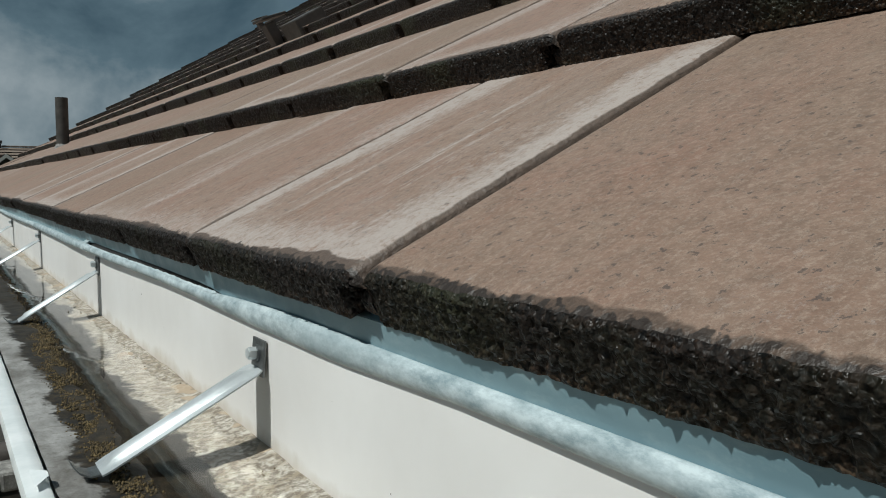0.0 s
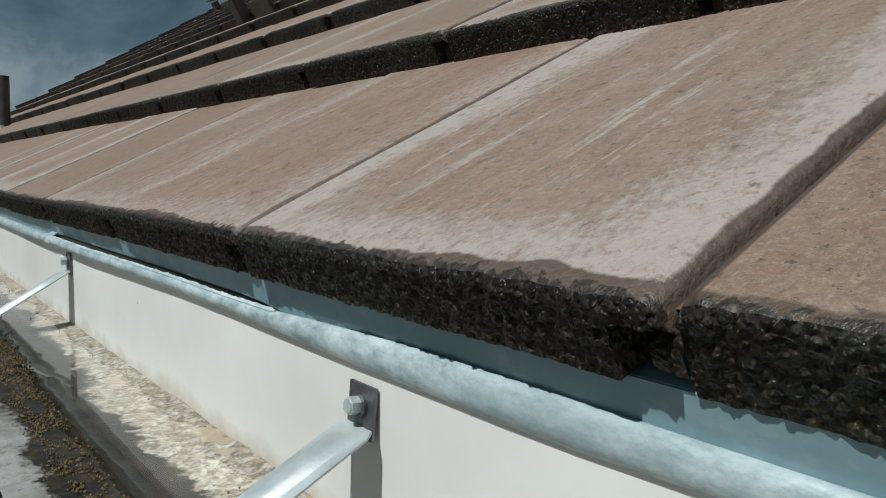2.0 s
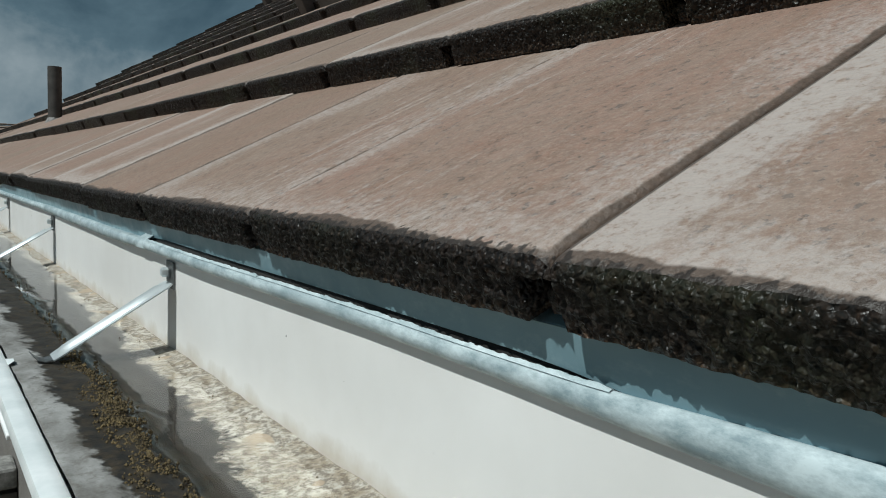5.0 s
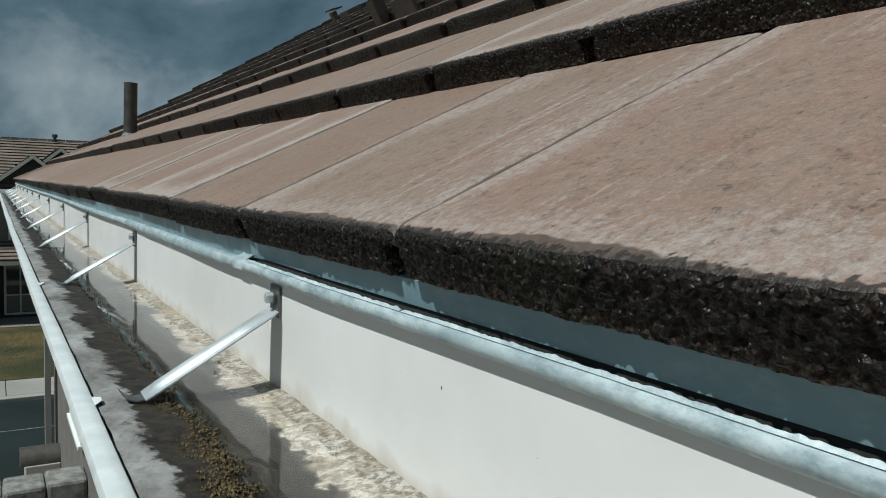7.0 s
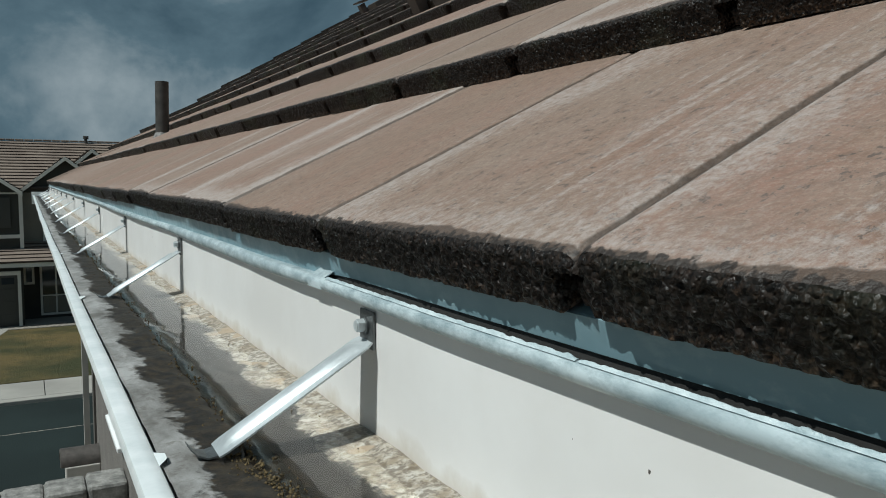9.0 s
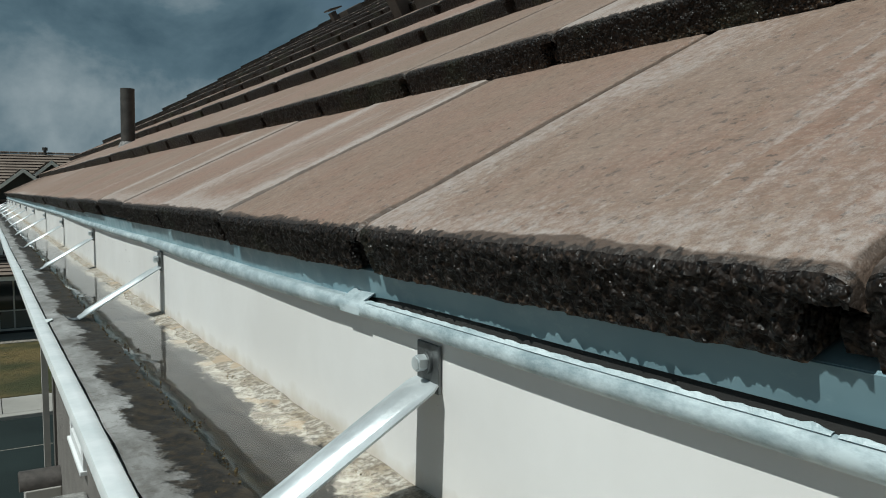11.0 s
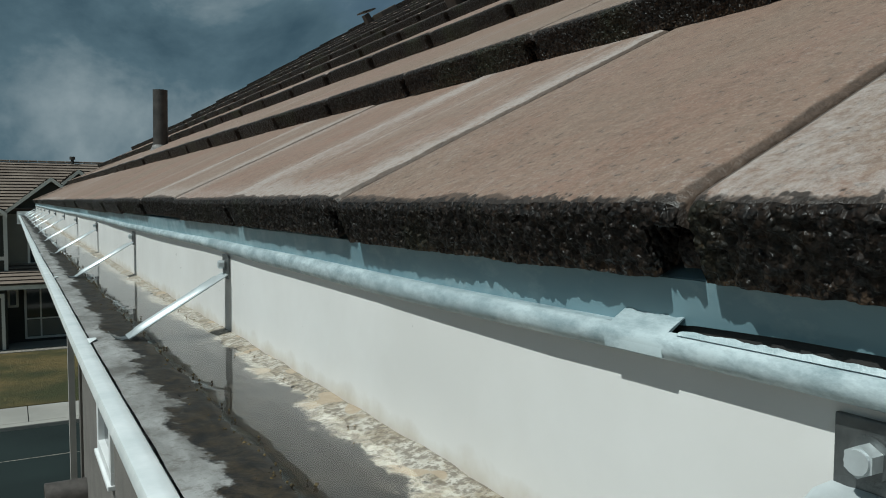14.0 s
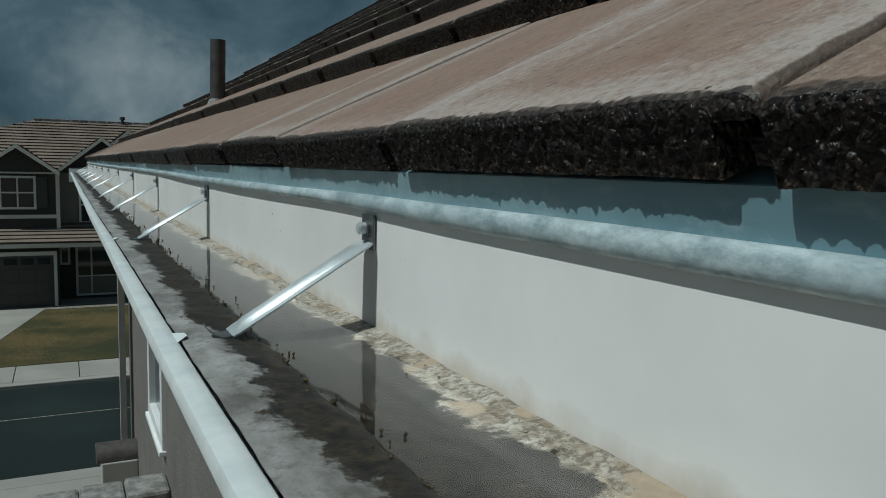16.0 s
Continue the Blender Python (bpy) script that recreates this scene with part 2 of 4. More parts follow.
def wall_mat():
    m = Mat("gutter_enamel", rough=0.42)
    c = m.mix(m.noise(5, 5, 0.6), (0.72, 0.70, 0.675), (0.80, 0.785, 0.765))
    dirt = m.math("MULTIPLY", m.ramp(m.math("ADD", m.axis(2), m.math("MULTIPLY", m.noise(30, 4), 0.010)), -0.136, -0.122, 1, 0), 0.55)
    c = m.mix(dirt, c, (0.42, 0.34, 0.24))
    specks = m.noise(210, 1, 0.4, (1, 1, 1), False, 0.825, 0.83)
    c = m.mix(specks, c, (0.06, 0.05, 0.04))
    m.color(c).bump(m.noise(6, 2), 0.25, 0.006)
    return m.m


def lip_mat():
    m = Mat("lip_enamel", rough=0.38)
    c = m.mix(m.noise(22, 5, 0.6), (0.60, 0.64, 0.64), (0.78, 0.80, 0.80))
    m.color(c).bump(m.noise(25, 3), 0.2, 0.002)
    return m.m


def silt_mat():
    """The gutter's bed: lime crust by the wall, bare metal, brown algae, grey silt by the lip."""
    m = Mat("gutter_silt", rough=0.6)
    y = m.axis(1)
    near = m.ramp(y, 0.95, 0.55)
    x0 = m.axis(0)
    x = m.math("ADD", x0, m.math("MULTIPLY", m.math("SUBTRACT", m.noise(16, 5, 0.65, (1, 0.6, 1), False, 0.2, 0.8), 0.5), 0.040))
    x = m.math("ADD", x, m.math("MULTIPLY", m.math("SUBTRACT", m.noise(75, 5, 0.7, (1, 1, 1), False, 0.2, 0.8), 0.5), 0.022))
    crust = m.mix(m.noise(60, 6, 0.75, (1, 1, 1), False, 0.40, 0.60), (0.50, 0.47, 0.415), (0.27, 0.225, 0.165))
    crust = m.mix(m.math("MULTIPLY", m.noise(170, 5, 0.75, (1, 1, 1), False, 0.46, 0.56), 0.75), crust, (0.105, 0.080, 0.055))
    # smooth tan pans dried out beside the wall
    pans = m.math("MULTIPLY", m.noise(38, 1, 0.4, (1, 0.8, 1), False, 0.62, 0.64), m.ramp(x0, -0.012, -0.004))
    crust = m.mix(m.math("MULTIPLY", pans, 0.85), crust, (0.37, 0.29, 0.205))
    bare = m.mix(m.noise(40, 5, 0.65, (1, 0.7, 1)), (0.013, 0.010, 0.008), (0.042, 0.034, 0.026))
    bare = m.mix(m.noise(30, 6, 0.75, (1, 1, 1), False, 0.62, 0.68), bare, (0.12, 0.10, 0.078))
    algae = m.mix(m.noise(110, 5, 0.75, (1, 1, 1), False, 0.42, 0.68), (0.005, 0.0038, 0.0026), (0.048, 0.033, 0.016))
    grey = m.mix(m.noise(22, 6, 0.7, (1, 0.5, 1), False, 0.35, 0.62), (0.115, 0.108, 0.097), (0.33, 0.325, 0.315))
    grey = m.mix(m.math("MULTIPLY", m.noise(120, 5, 0.75, (1, 1, 1), False, 0.52, 0.66), 0.6), grey, (0.085, 0.072, 0.056))
    c = m.mix(m.ramp(x, -0.100, -0.094), grey, algae)
    c = m.mix(m.ramp(x, -0.050, -0.044), c, bare)
    c = m.mix(m.ramp(m.math("ADD", x, m.math("MULTIPLY", near, 0.020)), -0.008, -0.003), c, crust)
    m.color(c)
    m.bump(m.noise(70, 5, 0.7), 0.15, 0.002)
    return m.m


M_APRON, M_PALE_EDGE, M_BEAD, M_WALL, M_LIP, M_SILT = apron_mat(), pale_edge_mat(), bead_mat(), wall_mat(), lip_mat(), silt_mat()
_w = Mat("water", (0.93, 0.95, 0.93), 0.02, 0, IOR=1.33, Transmission_Weight=1.0)
_w.bump(_w.noise(30, 1, 0.4, (0.6, 1, 1)), 0.03, 0.0020)
_w.bump(_w.noise(9, 2, 0.5), 0.02, 0.006)
M_WATER = _w.m

M_ASPHALT = plain("asphalt", (0.016, 0.024, 0.023), 0.95, 0, 0.25, 0.4, 0.4, 0.01, 30, Specular_IOR_Level=0.2)
M_CONCRETE = plain("pale_concrete", (0.30, 0.285, 0.255), 0.9, 0, 0.15, 0.7, 0.2, 0.01, 12)
M_CAP = plain("weathered_cap", (0.25, 0.245, 0.23), 0.85, 0, 0.55, 14, 0.4, 0.004, 60)
_g = Mat("grit_stone", rough=0.8)
_g.color(_g.mix(_g.noise(260, 2, 0.5, (1, 1, 1), False, 0.3, 0.7), (0.10, 0.07, 0.04), (0.46, 0.39, 0.30)))
M_GRIT = _g.m
_mo = Mat("gutter_moss", rough=0.9)
_mo.color(_mo.mix(_mo.noise(180, 4, 0.7), (0.010, 0.0075, 0.0035), (0.150, 0.106, 0.043)))
M_MOSS = _mo.m
M_EARTH = plain("dry_ground", (0.16, 0.13, 0.09), 0.95, 0, 0.3, 0.3)
M_GRAVEL = plain("border_gravel", (0.30, 0.27, 0.23), 0.95, 0, 0.5, 9, 0.8, 0.03, 14)


def lawn_mat():
    m = Mat("patchy_grass", rough=0.95)
    c = m.mix(m.noise(0.35, 5, 0.6, (1, 1, 1), False, 0.4, 0.6), (0.055, 0.062, 0.016), (0.19, 0.135, 0.045))
    m.color(m.mix(m.math("MULTIPLY", m.noise(7, 5, 0.7), 0.5), c, (0.05, 0.045, 0.015))).bump(m.noise(9, 5, 0.7), 0.9, 0.08)
    return m.m


M_LAWN = lawn_mat()
M_SIDING = plain("beige_siding", (0.21, 0.195, 0.16), 0.8, 0, 0.12, 0.8, 0.2, 0.01, 20)
M_SIDING_DARK = plain("olive_stucco", (0.05, 0.049, 0.041), 0.85, 0, 0.12, 0.8, 0.3, 0.01, 20)
M_HOUSE_TRIM = plain("house_trim", (0.66, 0.64, 0.58), 0.7, 0, 0.1, 1)
M_GARAGE = plain("garage_paint", (0.055, 0.054, 0.046), 0.6, 0, 0.1, 1)


def far_tile():
    m = Mat("far_roof_tile", rough=0.8)
    c = m.mix(m.noise(1.2, 5, 0.6), (0.13, 0.10, 0.08), (0.225, 0.18, 0.145))
    m.color(m.mix(m.math("MULTIPLY", m.noise(6, 4, 0.6), 0.5), c, (0.15, 0.11, 0.085)))
    return m.m


M_FAR_TILE = far_tile()
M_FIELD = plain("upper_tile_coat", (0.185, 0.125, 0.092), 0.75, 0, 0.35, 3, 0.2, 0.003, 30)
# course fronts and the layer beneath, much darker than the far tile coat
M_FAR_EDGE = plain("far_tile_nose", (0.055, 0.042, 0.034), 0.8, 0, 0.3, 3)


# ---- mesh helpers ----
def link_mesh(name, bm, mats, parent=None, label="", smooth=False, angle=40):
    me = bpy.data.meshes.new(name)
    if name not in ("water", "silt_bed"):
        bmesh.ops.recalc_face_normals(bm, faces=bm.faces)
    bm.to_mesh(me)
    bm.free()
    for mt in (mats if isinstance(mats, (list, tuple)) else [mats]):
        me.materials.append(mt)
    if smooth:
        me.shade_smooth()
        me.set_sharp_from_angle(angle=radians(angle))
    ob = new(name, me)
    if parent:
        ob.parent = parent
    if label:
        tagged(ob, label)
    return ob


def part(name, bm, material, parent, label="", smooth=False):
    return link_mesh(name, bm, material, parent, label, smooth)


def thing(name, label, category, group="", kind=""):
    return tagged(new(name), label, category, group, kind)


def box(bm, lo, hi, bevel=0.0, m=None):
    vs = bmesh.ops.create_cube(bm, size=1.0)["verts"]
    size, mid = [b - a for a, b in zip(lo, hi)], [(a + b) / 2 for a, b in zip(lo, hi)]
    for v in vs:
        v.co = Vector([c * s + o for c, s, o in zip(v.co, size, mid)])
    if bevel:
        es = list({e for v in vs for e in v.link_edges})
        out = bmesh.ops.bevel(bm, geom=es, offset=bevel, segments=2, profile=0.5, affect="EDGES")
        vs = list({v for f in out["faces"] for v in f.verts} | {v for v in vs if v.is_valid})
    if m:
        bmesh.ops.transform(bm, matrix=m, verts=vs)
    return vs


def boxed(lo, hi, bevel=0.0):
    bm = bmesh.new()
    box(bm, lo, hi, bevel)
    return bm


def cyl(bm, r, a, b, seg=24, r2=None):
    a, b = Vector(a), Vector(b)
    d = b - a
    m = Matrix.Translation((a + b) / 2) @ d.to_track_quat("Z", "Y").to_matrix().to_4x4()
    return bmesh.ops.create_cone(bm, cap_ends=True, segments=seg, radius1=r, radius2=r if r2 is None else r2, depth=d.length, matrix=m)["verts"]


def sweep(rows, closed=False):
    """A skin over rows of points."""
    bm = bmesh.new()
    grid = [[bm.verts.new(p) for p in row] for row in rows]
    n = len(grid[0])
    for a, b in zip(grid, grid[1:]):
        for i in range(n if closed else n - 1):
            j = (i + 1) % n
            bm.faces.new((a[i], a[j], b[j], b[i]))
    if closed:
        bm.faces.new(grid[0])
        bm.faces.new(grid[-1][::-1])
    return bm


def wob(y, seed, f=1.0):
    return noise.noise(Vector((y * f, seed * 7.3, 1.7 * seed)))


# ---- own house ----
Y0, Y1 = -0.95, 9.0
SLOPE = math.atan(0.603)
CS, SN = math.cos(SLOPE), math.sin(SLOPE)
EXP, TW, TT, TL = 0.343, 0.305, 0.033, 0.42
NOSE_Z = 0.008
WALL_X, BED_Z, LIP_X = 0.021, -0.141, -0.126
YARD = -5.95


def wall_slab(name, lo, hi, mat, label, category="wall"):
    ob = link_mesh(name, boxed(lo, hi), mat)
    return tagged(ob, label, category, kind="structure")


# wall under the eave, with a window through it
WX = 0.35
WIN = (6.05, 6.82, -1.78, -0.75)
bm = bmesh.new()
box(bm, (WX, Y0, YARD), (WX + 0.2, WIN[0], -0.2))
box(bm, (WX, WIN[1], YARD), (WX + 0.2, 8.55, -0.2))
box(bm, (WX, WIN[0], YARD), (WX + 0.2, WIN[1], WIN[2]))
box(bm, (WX, WIN[0], WIN[3]), (WX + 0.2, WIN[1], -0.2))
tagged(link_mesh("wall_street", bm, M_STUCCO), "grey-brown stucco wall of the house under the eave", "wall", kind="structure")
wall_slab("wall_gable", (WX + 0.2, 8.35, YARD), (8.0, 8.55, -0.2), M_STUCCO, "grey-brown stucco gable wall of the house")
wall_slab("wall_back", (7.8, Y0 + 0.2, YARD), (8.0, 8.35, -0.2), M_STUCCO, "grey-brown stucco back wall of the house")
wall_slab("wall_near", (WX + 0.2, Y0, YARD), (8.0, Y0 + 0.2, -0.2), M_STUCCO, "grey-brown stucco side wall of the house")
for gname, gy in (("gable_near", Y0), ("gable_far", 8.35)):
    tri = [(0.5, -0.184), (8.0, -0.184), (8.0, 4.62)]
    tagged(link_mesh(gname, sweep([[(x, gy, z) for x, z in tri], [(x, gy + 0.2, z) for x, z in tri]], True), M_STUCCO), "grey-brown stucco gable under the roof", "wall", kind="structure")
win = thing("window_1", "white vinyl window in the grey stucco wall", "window", kind="structure")
bm = bmesh.new()
for lo, hi in (((WX - 0.025, WIN[0] - 0.05, WIN[2] - 0.05), (WX + 0.05, WIN[1] + 0.05, WIN[2] + 0.03)),
               ((WX - 0.025, WIN[0] - 0.05, WIN[3] - 0.03), (WX + 0.05, WIN[1] + 0.05, WIN[3] + 0.05)),
               ((WX - 0.025, WIN[0] - 0.05, WIN[2] + 0.03), (WX + 0.05, WIN[0] + 0.03, WIN[3] - 0.03)),
               ((WX - 0.025, WIN[1] - 0.03, WIN[2] + 0.03), (WX + 0.05, WIN[1] + 0.05, WIN[3] - 0.03))):
    box(bm, lo, hi, 0.004)
part("window_frame", bm, M_WHITE, win)
part("window_sill", boxed((WX - 0.045, WIN[0] - 0.06, WIN[2] - 0.085), (WX + 0.02, WIN[1] + 0.06, WIN[2] - 0.052), 0.006), M_WHITE, win)
part("pane", boxed((WX + 0.02, WIN[0] + 0.03, WIN[2] + 0.03), (WX + 0.03, WIN[1] - 0.03, WIN[3] - 0.03)), M_GLASS, win)
# corner boards at the end of the wall
wall_slab("trim_corner", (WX - 0.02, 8.555, YARD), (WX + 0.12, 8.72, -0.22), M_TRIM_DARK, "dark corner board on the stucco wall", "trim")
wall_slab("trim_downpipe", (WX - 0.07, 9.35, -3.0), (WX - 0.01, 9.43, -0.25), M_TRIM, "slim pale downpipe beside the wall corner", "downpipe")
# soffit, fascia, roof deck
wall_slab("soffit", (0.045, Y0 - 0.2, -0.2), (0.6, Y1 - 0.05, -0.185), M_TRIM, "painted soffit under the eave", "soffit")
wall_slab("fascia", (0.026, Y0 - 0.2, -0.2), (0.044, Y1 - 0.05, -0.025), M_TRIM, "painted fascia board behind the gutter", "fascia")
deck_m = Matrix.Translation((0, 0, NOSE_Z)) @ Matrix.Rotation(-SLOPE, 4, "Y")
bm = boxed((0.05, Y0 - 0.2, -0.12), (8.2, Y1 - 0.04, -0.062))
deck = tagged(link_mesh("roof_deck", bm, M_FELT), "dark roof deck and underlay below the tiles", "roof", kind="structure")
deck.matrix_world = deck_m

# ---- gutter ----
gutter = thing("gutter", "white metal eaves gutter with lime crust, silt and standing water", "gutter")
ys = [Y0 + (Y1 - Y0) * i / 260 for i in range(261)]


def wallx(y):
    return WALL_X + 0.0015 * wob(y, 1, 2.0)


part("back_panel", sweep([[(wallx(y), y, z) for z in (-0.0445, -0.055, -0.08, -0.11, -0.13, -0.150)] + [(wallx(y) + 0.003, y, z) for z in (-0.150, -0.0445)] for y in ys], True),
     M_WALL, gutter, "white enamelled back of the gutter", True)


def lipx(y):
    return LIP_X + 0.003 + 0.0025 * wob(y, 2, 1.3) + 0.012 * max(0.0, (y - 3.5) / 5.5)


def lip_rows():
    rows = []
    for y in ys:
        x, z = lipx(y), BED_Z + 0.0035 + 0.002 * wob(y, 3, 1.1)
        rows.append([(x + 0.000, y, z - 0.006), (x + 0.001, y, z - 0.001), (x - 0.001, y, z + 0.0008), (x - 0.007, y, z + 0.0014), (x - 0.0138, y, z + 0.0010),
                     (x - 0.0155, y, z - 0.005), (x - 0.014, y, z - 0.010), (x - 0.006, y, z - 0.010)])
    return rows


part("front_lip", sweep(lip_rows(), True), M_LIP, gutter, "rolled white front lip", True)
part("front_panel", sweep([[(lipx(y) - 0.010, y, -0.150), (lipx(y) - 0.004, y, -0.172), (lipx(y) + 0.022, y, -0.195), (lipx(y) + 0.028, y, -0.222),
                            (WALL_X + 0.003, y, -0.222), (WALL_X + 0.003, y, -0.219), (lipx(y) + 0.031, y, -0.219), (lipx(y) + 0.025, y, -0.193), (lipx(y) - 0.001, y, -0.170), (lipx(y) - 0.007, y, -0.150)] for y in ys[::4]], True),
     M_LIP, gutter, "", True)


def bed_rows():
    rows = []
    stops = [Y0 + 0.0045 * i for i in range(int((4.0 - Y0) / 0.0045))] + [4.0 + 0.03 * i for i in range(int((Y1 - 4.0) / 0.03) + 1)]
    for y in stops:
        row = []
        for k in range(45):
            f = k / 44
            x = lipx(y) + 0.003 + (WALL_X + 0.0005 - lipx(y) - 0.003) * f
            base = BED_Z - 0.0078
            base += 0.0092 * max(0.0, (x + 0.018) / 0.039) ** 0.6 if x > -0.018 else 0
            base += 0.0088 * math.exp(-((x + 0.076) / 0.020) ** 2)
            base += 0.0095 * min(1.0, max(0.0, (-0.082 - x) / 0.022))
            p = Vector((x * 26, y * 16, 0))
            base += 0.0022 * noise.noise(p) + 0.0011 * noise.noise(p * 3.1)
            row.append((x, y, base))
        rows.append(row)
    return rows


bed = part("silt_bed", sweep(bed_rows()), M_SILT, gutter, "lime crust, brown algae and grey silt", True)
water = tagged(link_mesh("water", sweep([[(lipx(y) + 0.001, y, BED_Z - 0.0012), (WALL_X, y, BED_Z - 0.0012)] for y in ys]), M_WATER),
               "thin clear standing water in the gutter", "water", kind="structure")
water.visible_shadow = False
part("end_cap", boxed((LIP_X - 0.012, Y1, -0.222), (WALL_X + 0.003, Y1 + 0.003, -0.10)), M_LIP, gutter)

# ---- flashing above the gutter ----
apron = thing("drip_flashing", "blue-grey painted metal drip flashing with a crumbly pale bead edge", "flashing")


def bx(y):
    return 0.0105 + 0.0022 * wob(y, 5, 1.6) + 0.0045 * max(0.0, min(1.0, (0.75 - y) / 0.3)) + 0.0040 * max(0.0, min(1.0, (y - 1.0) / 0.2))


def bz(y):
    return -0.0425 + 0.003 * wob(y, 6, 1.2) - 0.0015 * wob(y, 7, 4.0)


def tall(y):
    """Height of the bead's crease above its middle; the bead lies flat against the apron near its lapped end."""
    return 0.0040 + 0.0042 * max(0.0, min(1.0, (0.30 - y) / 0.16))


def deep(y):
    return 0.0066 + 0.0035 * max(0.0, min(1.0, (y - 0.95) / 0.25, (1.75 - y) / 0.3)) + 0.0040 * max(0.0, min(1.0, (0.35 - y) / 0.15, (y + 0.02) / 0.08)) - 0.002 * max(0.0, min(1.0, (-0.02 - y) / 0.05))


def slit(y):
    """How far the apron stands clear of the bead."""
    return max(0.0, min(1.0, (y - 0.27) / 0.06, (0.93 - y) / 0.006))


def az(y):
    return bz(y) + 0.002 + max(0.0, tall(y) - 0.0045) + 0.0050 * slit(y)


part("apron", sweep([[(0.044, y, -0.010), (0.0184, y, -0.0205), (0.0223, y, az(y)), (0.0230, y, az(y)), (0.0192, y, -0.0200), (0.044, y, -0.009)] for y in ys], True), M_APRON, apron, "blue-grey painted apron", True)
# near-black strip puts the shade of the gap above the bead into colour
part("backing", sweep([[(0.0240, y, -0.022), (0.0240, y, -0.044), (0.0252, y, -0.044), (0.0252, y, -0.022)] for y in ys], True), M_FELT, apron, "dark strip standing for shade behind the apron")


def bead_rows():
    rows = []
    for y in ys:
        x, z, t, d = bx(y), bz(y), tall(y), deep(y)
        round_face = [(x + 0.0042 - 0.0048 * math.cos(a), y, z + (t - d) / 2 + (t + d) / 2 * math.sin(a)) for a in [radians(78 - 17.3 * k) for k in range(10)]]
        flat = 1 - slit(y)
        rows.append([(0.0221, y, z - 0.0010 + flat * (0.9 * t + 0.001)), (x + 0.0044, y, z + (0.2 + 0.78 * flat) * t)] + round_face + [(0.0195, y, z - 0.88 * d), (0.0195, y, z - 0.3 * d)])
    return rows


part("drip_bead", sweep(bead_rows(), True), M_BEAD, apron, "rolled zinc bead along the bottom edge", True)


def crest(ya, yb, high, seed):
    """A crumbly pale edge standing along the top of the loose bead."""
    rows = []
    n = int((yb - ya) / 0.0016)
    for i in range(n + 1):
        y = ya + (yb - ya) * i / n
        end = min(1.0, (y - ya) / 0.006, (yb - y) / 0.004 + 0.2)
        h = high * (0.7 + 0.4 * wob(y, seed, 9)) + 0.0009 * wob(y, seed + 1, 110) + 0.0009 * wob(y, seed + 3, 300)
        h = max(0.0003, h) * max(0.1, end)
        x, z, t = bx(y), bz(y), tall(y)
        rows.append([(x + 0.0012, y, z + 0.90 * t), (x + 0.0016, y, z + t), (x + 0.0026 + 0.0004 * wob(y, seed + 5, 200), y, z + t + 0.0004 + 0.8 * h), (x + 0.0034, y, z + t + 0.0003 + 0.7 * h), (x + 0.0040, y, z + 0.8 * t)])
    return part("crumbled_edge", sweep(rows), M_PALE_EDGE, apron, "crumbly pale edge on the loose bead", True)


for k, (ya, yb, high) in enumerate(((0.287, 0.62, 0.0016), (0.622, 0.925, 0.0018))):
    crest(ya, yb, high, 20 + 5 * k)


def lap_plate(y, wide, seed):
    """The torn end of one length of flashing lapped over the next."""
    rows = []
    for i in range(15):
        yy = y + wide * (i / 14 - 0.5)
        up = bz(yy) + tall(yy) + 0.0045 + 0.0012 * wob(yy, seed, 160)
        x = bx(yy) - 0.0004
        rows.append([(0.0212, yy, up), (x + 0.0040, yy, bz(yy) + tall(yy) + 0.0006), (x + 0.0006, yy, bz(yy) + 0.4 * tall(yy)), (x - 0.0002, yy, bz(yy) - 0.3 * deep(yy)), (x + 0.0002, yy, bz(yy) - 0.8 * deep(yy)),
                     (x + 0.0012, yy, bz(yy) - 0.8 * deep(yy)), (x + 0.0010, yy, bz(yy) - 0.3 * deep(yy)), (x + 0.0018, yy, bz(yy) + 0.4 * tall(yy)), (x + 0.0052, yy, bz(yy) + tall(yy)), (0.0222, yy, up)])
    part("lapped_end", sweep(rows, True), M_BEAD, apron, "lapped end of a length of flashing", True)


lap_plate(0.945, 0.030, 61)
# ---- gutter hangers ----
FX, FZ = -0.086, -0.1385
BXX, BZZ = 0.0175, -0.068


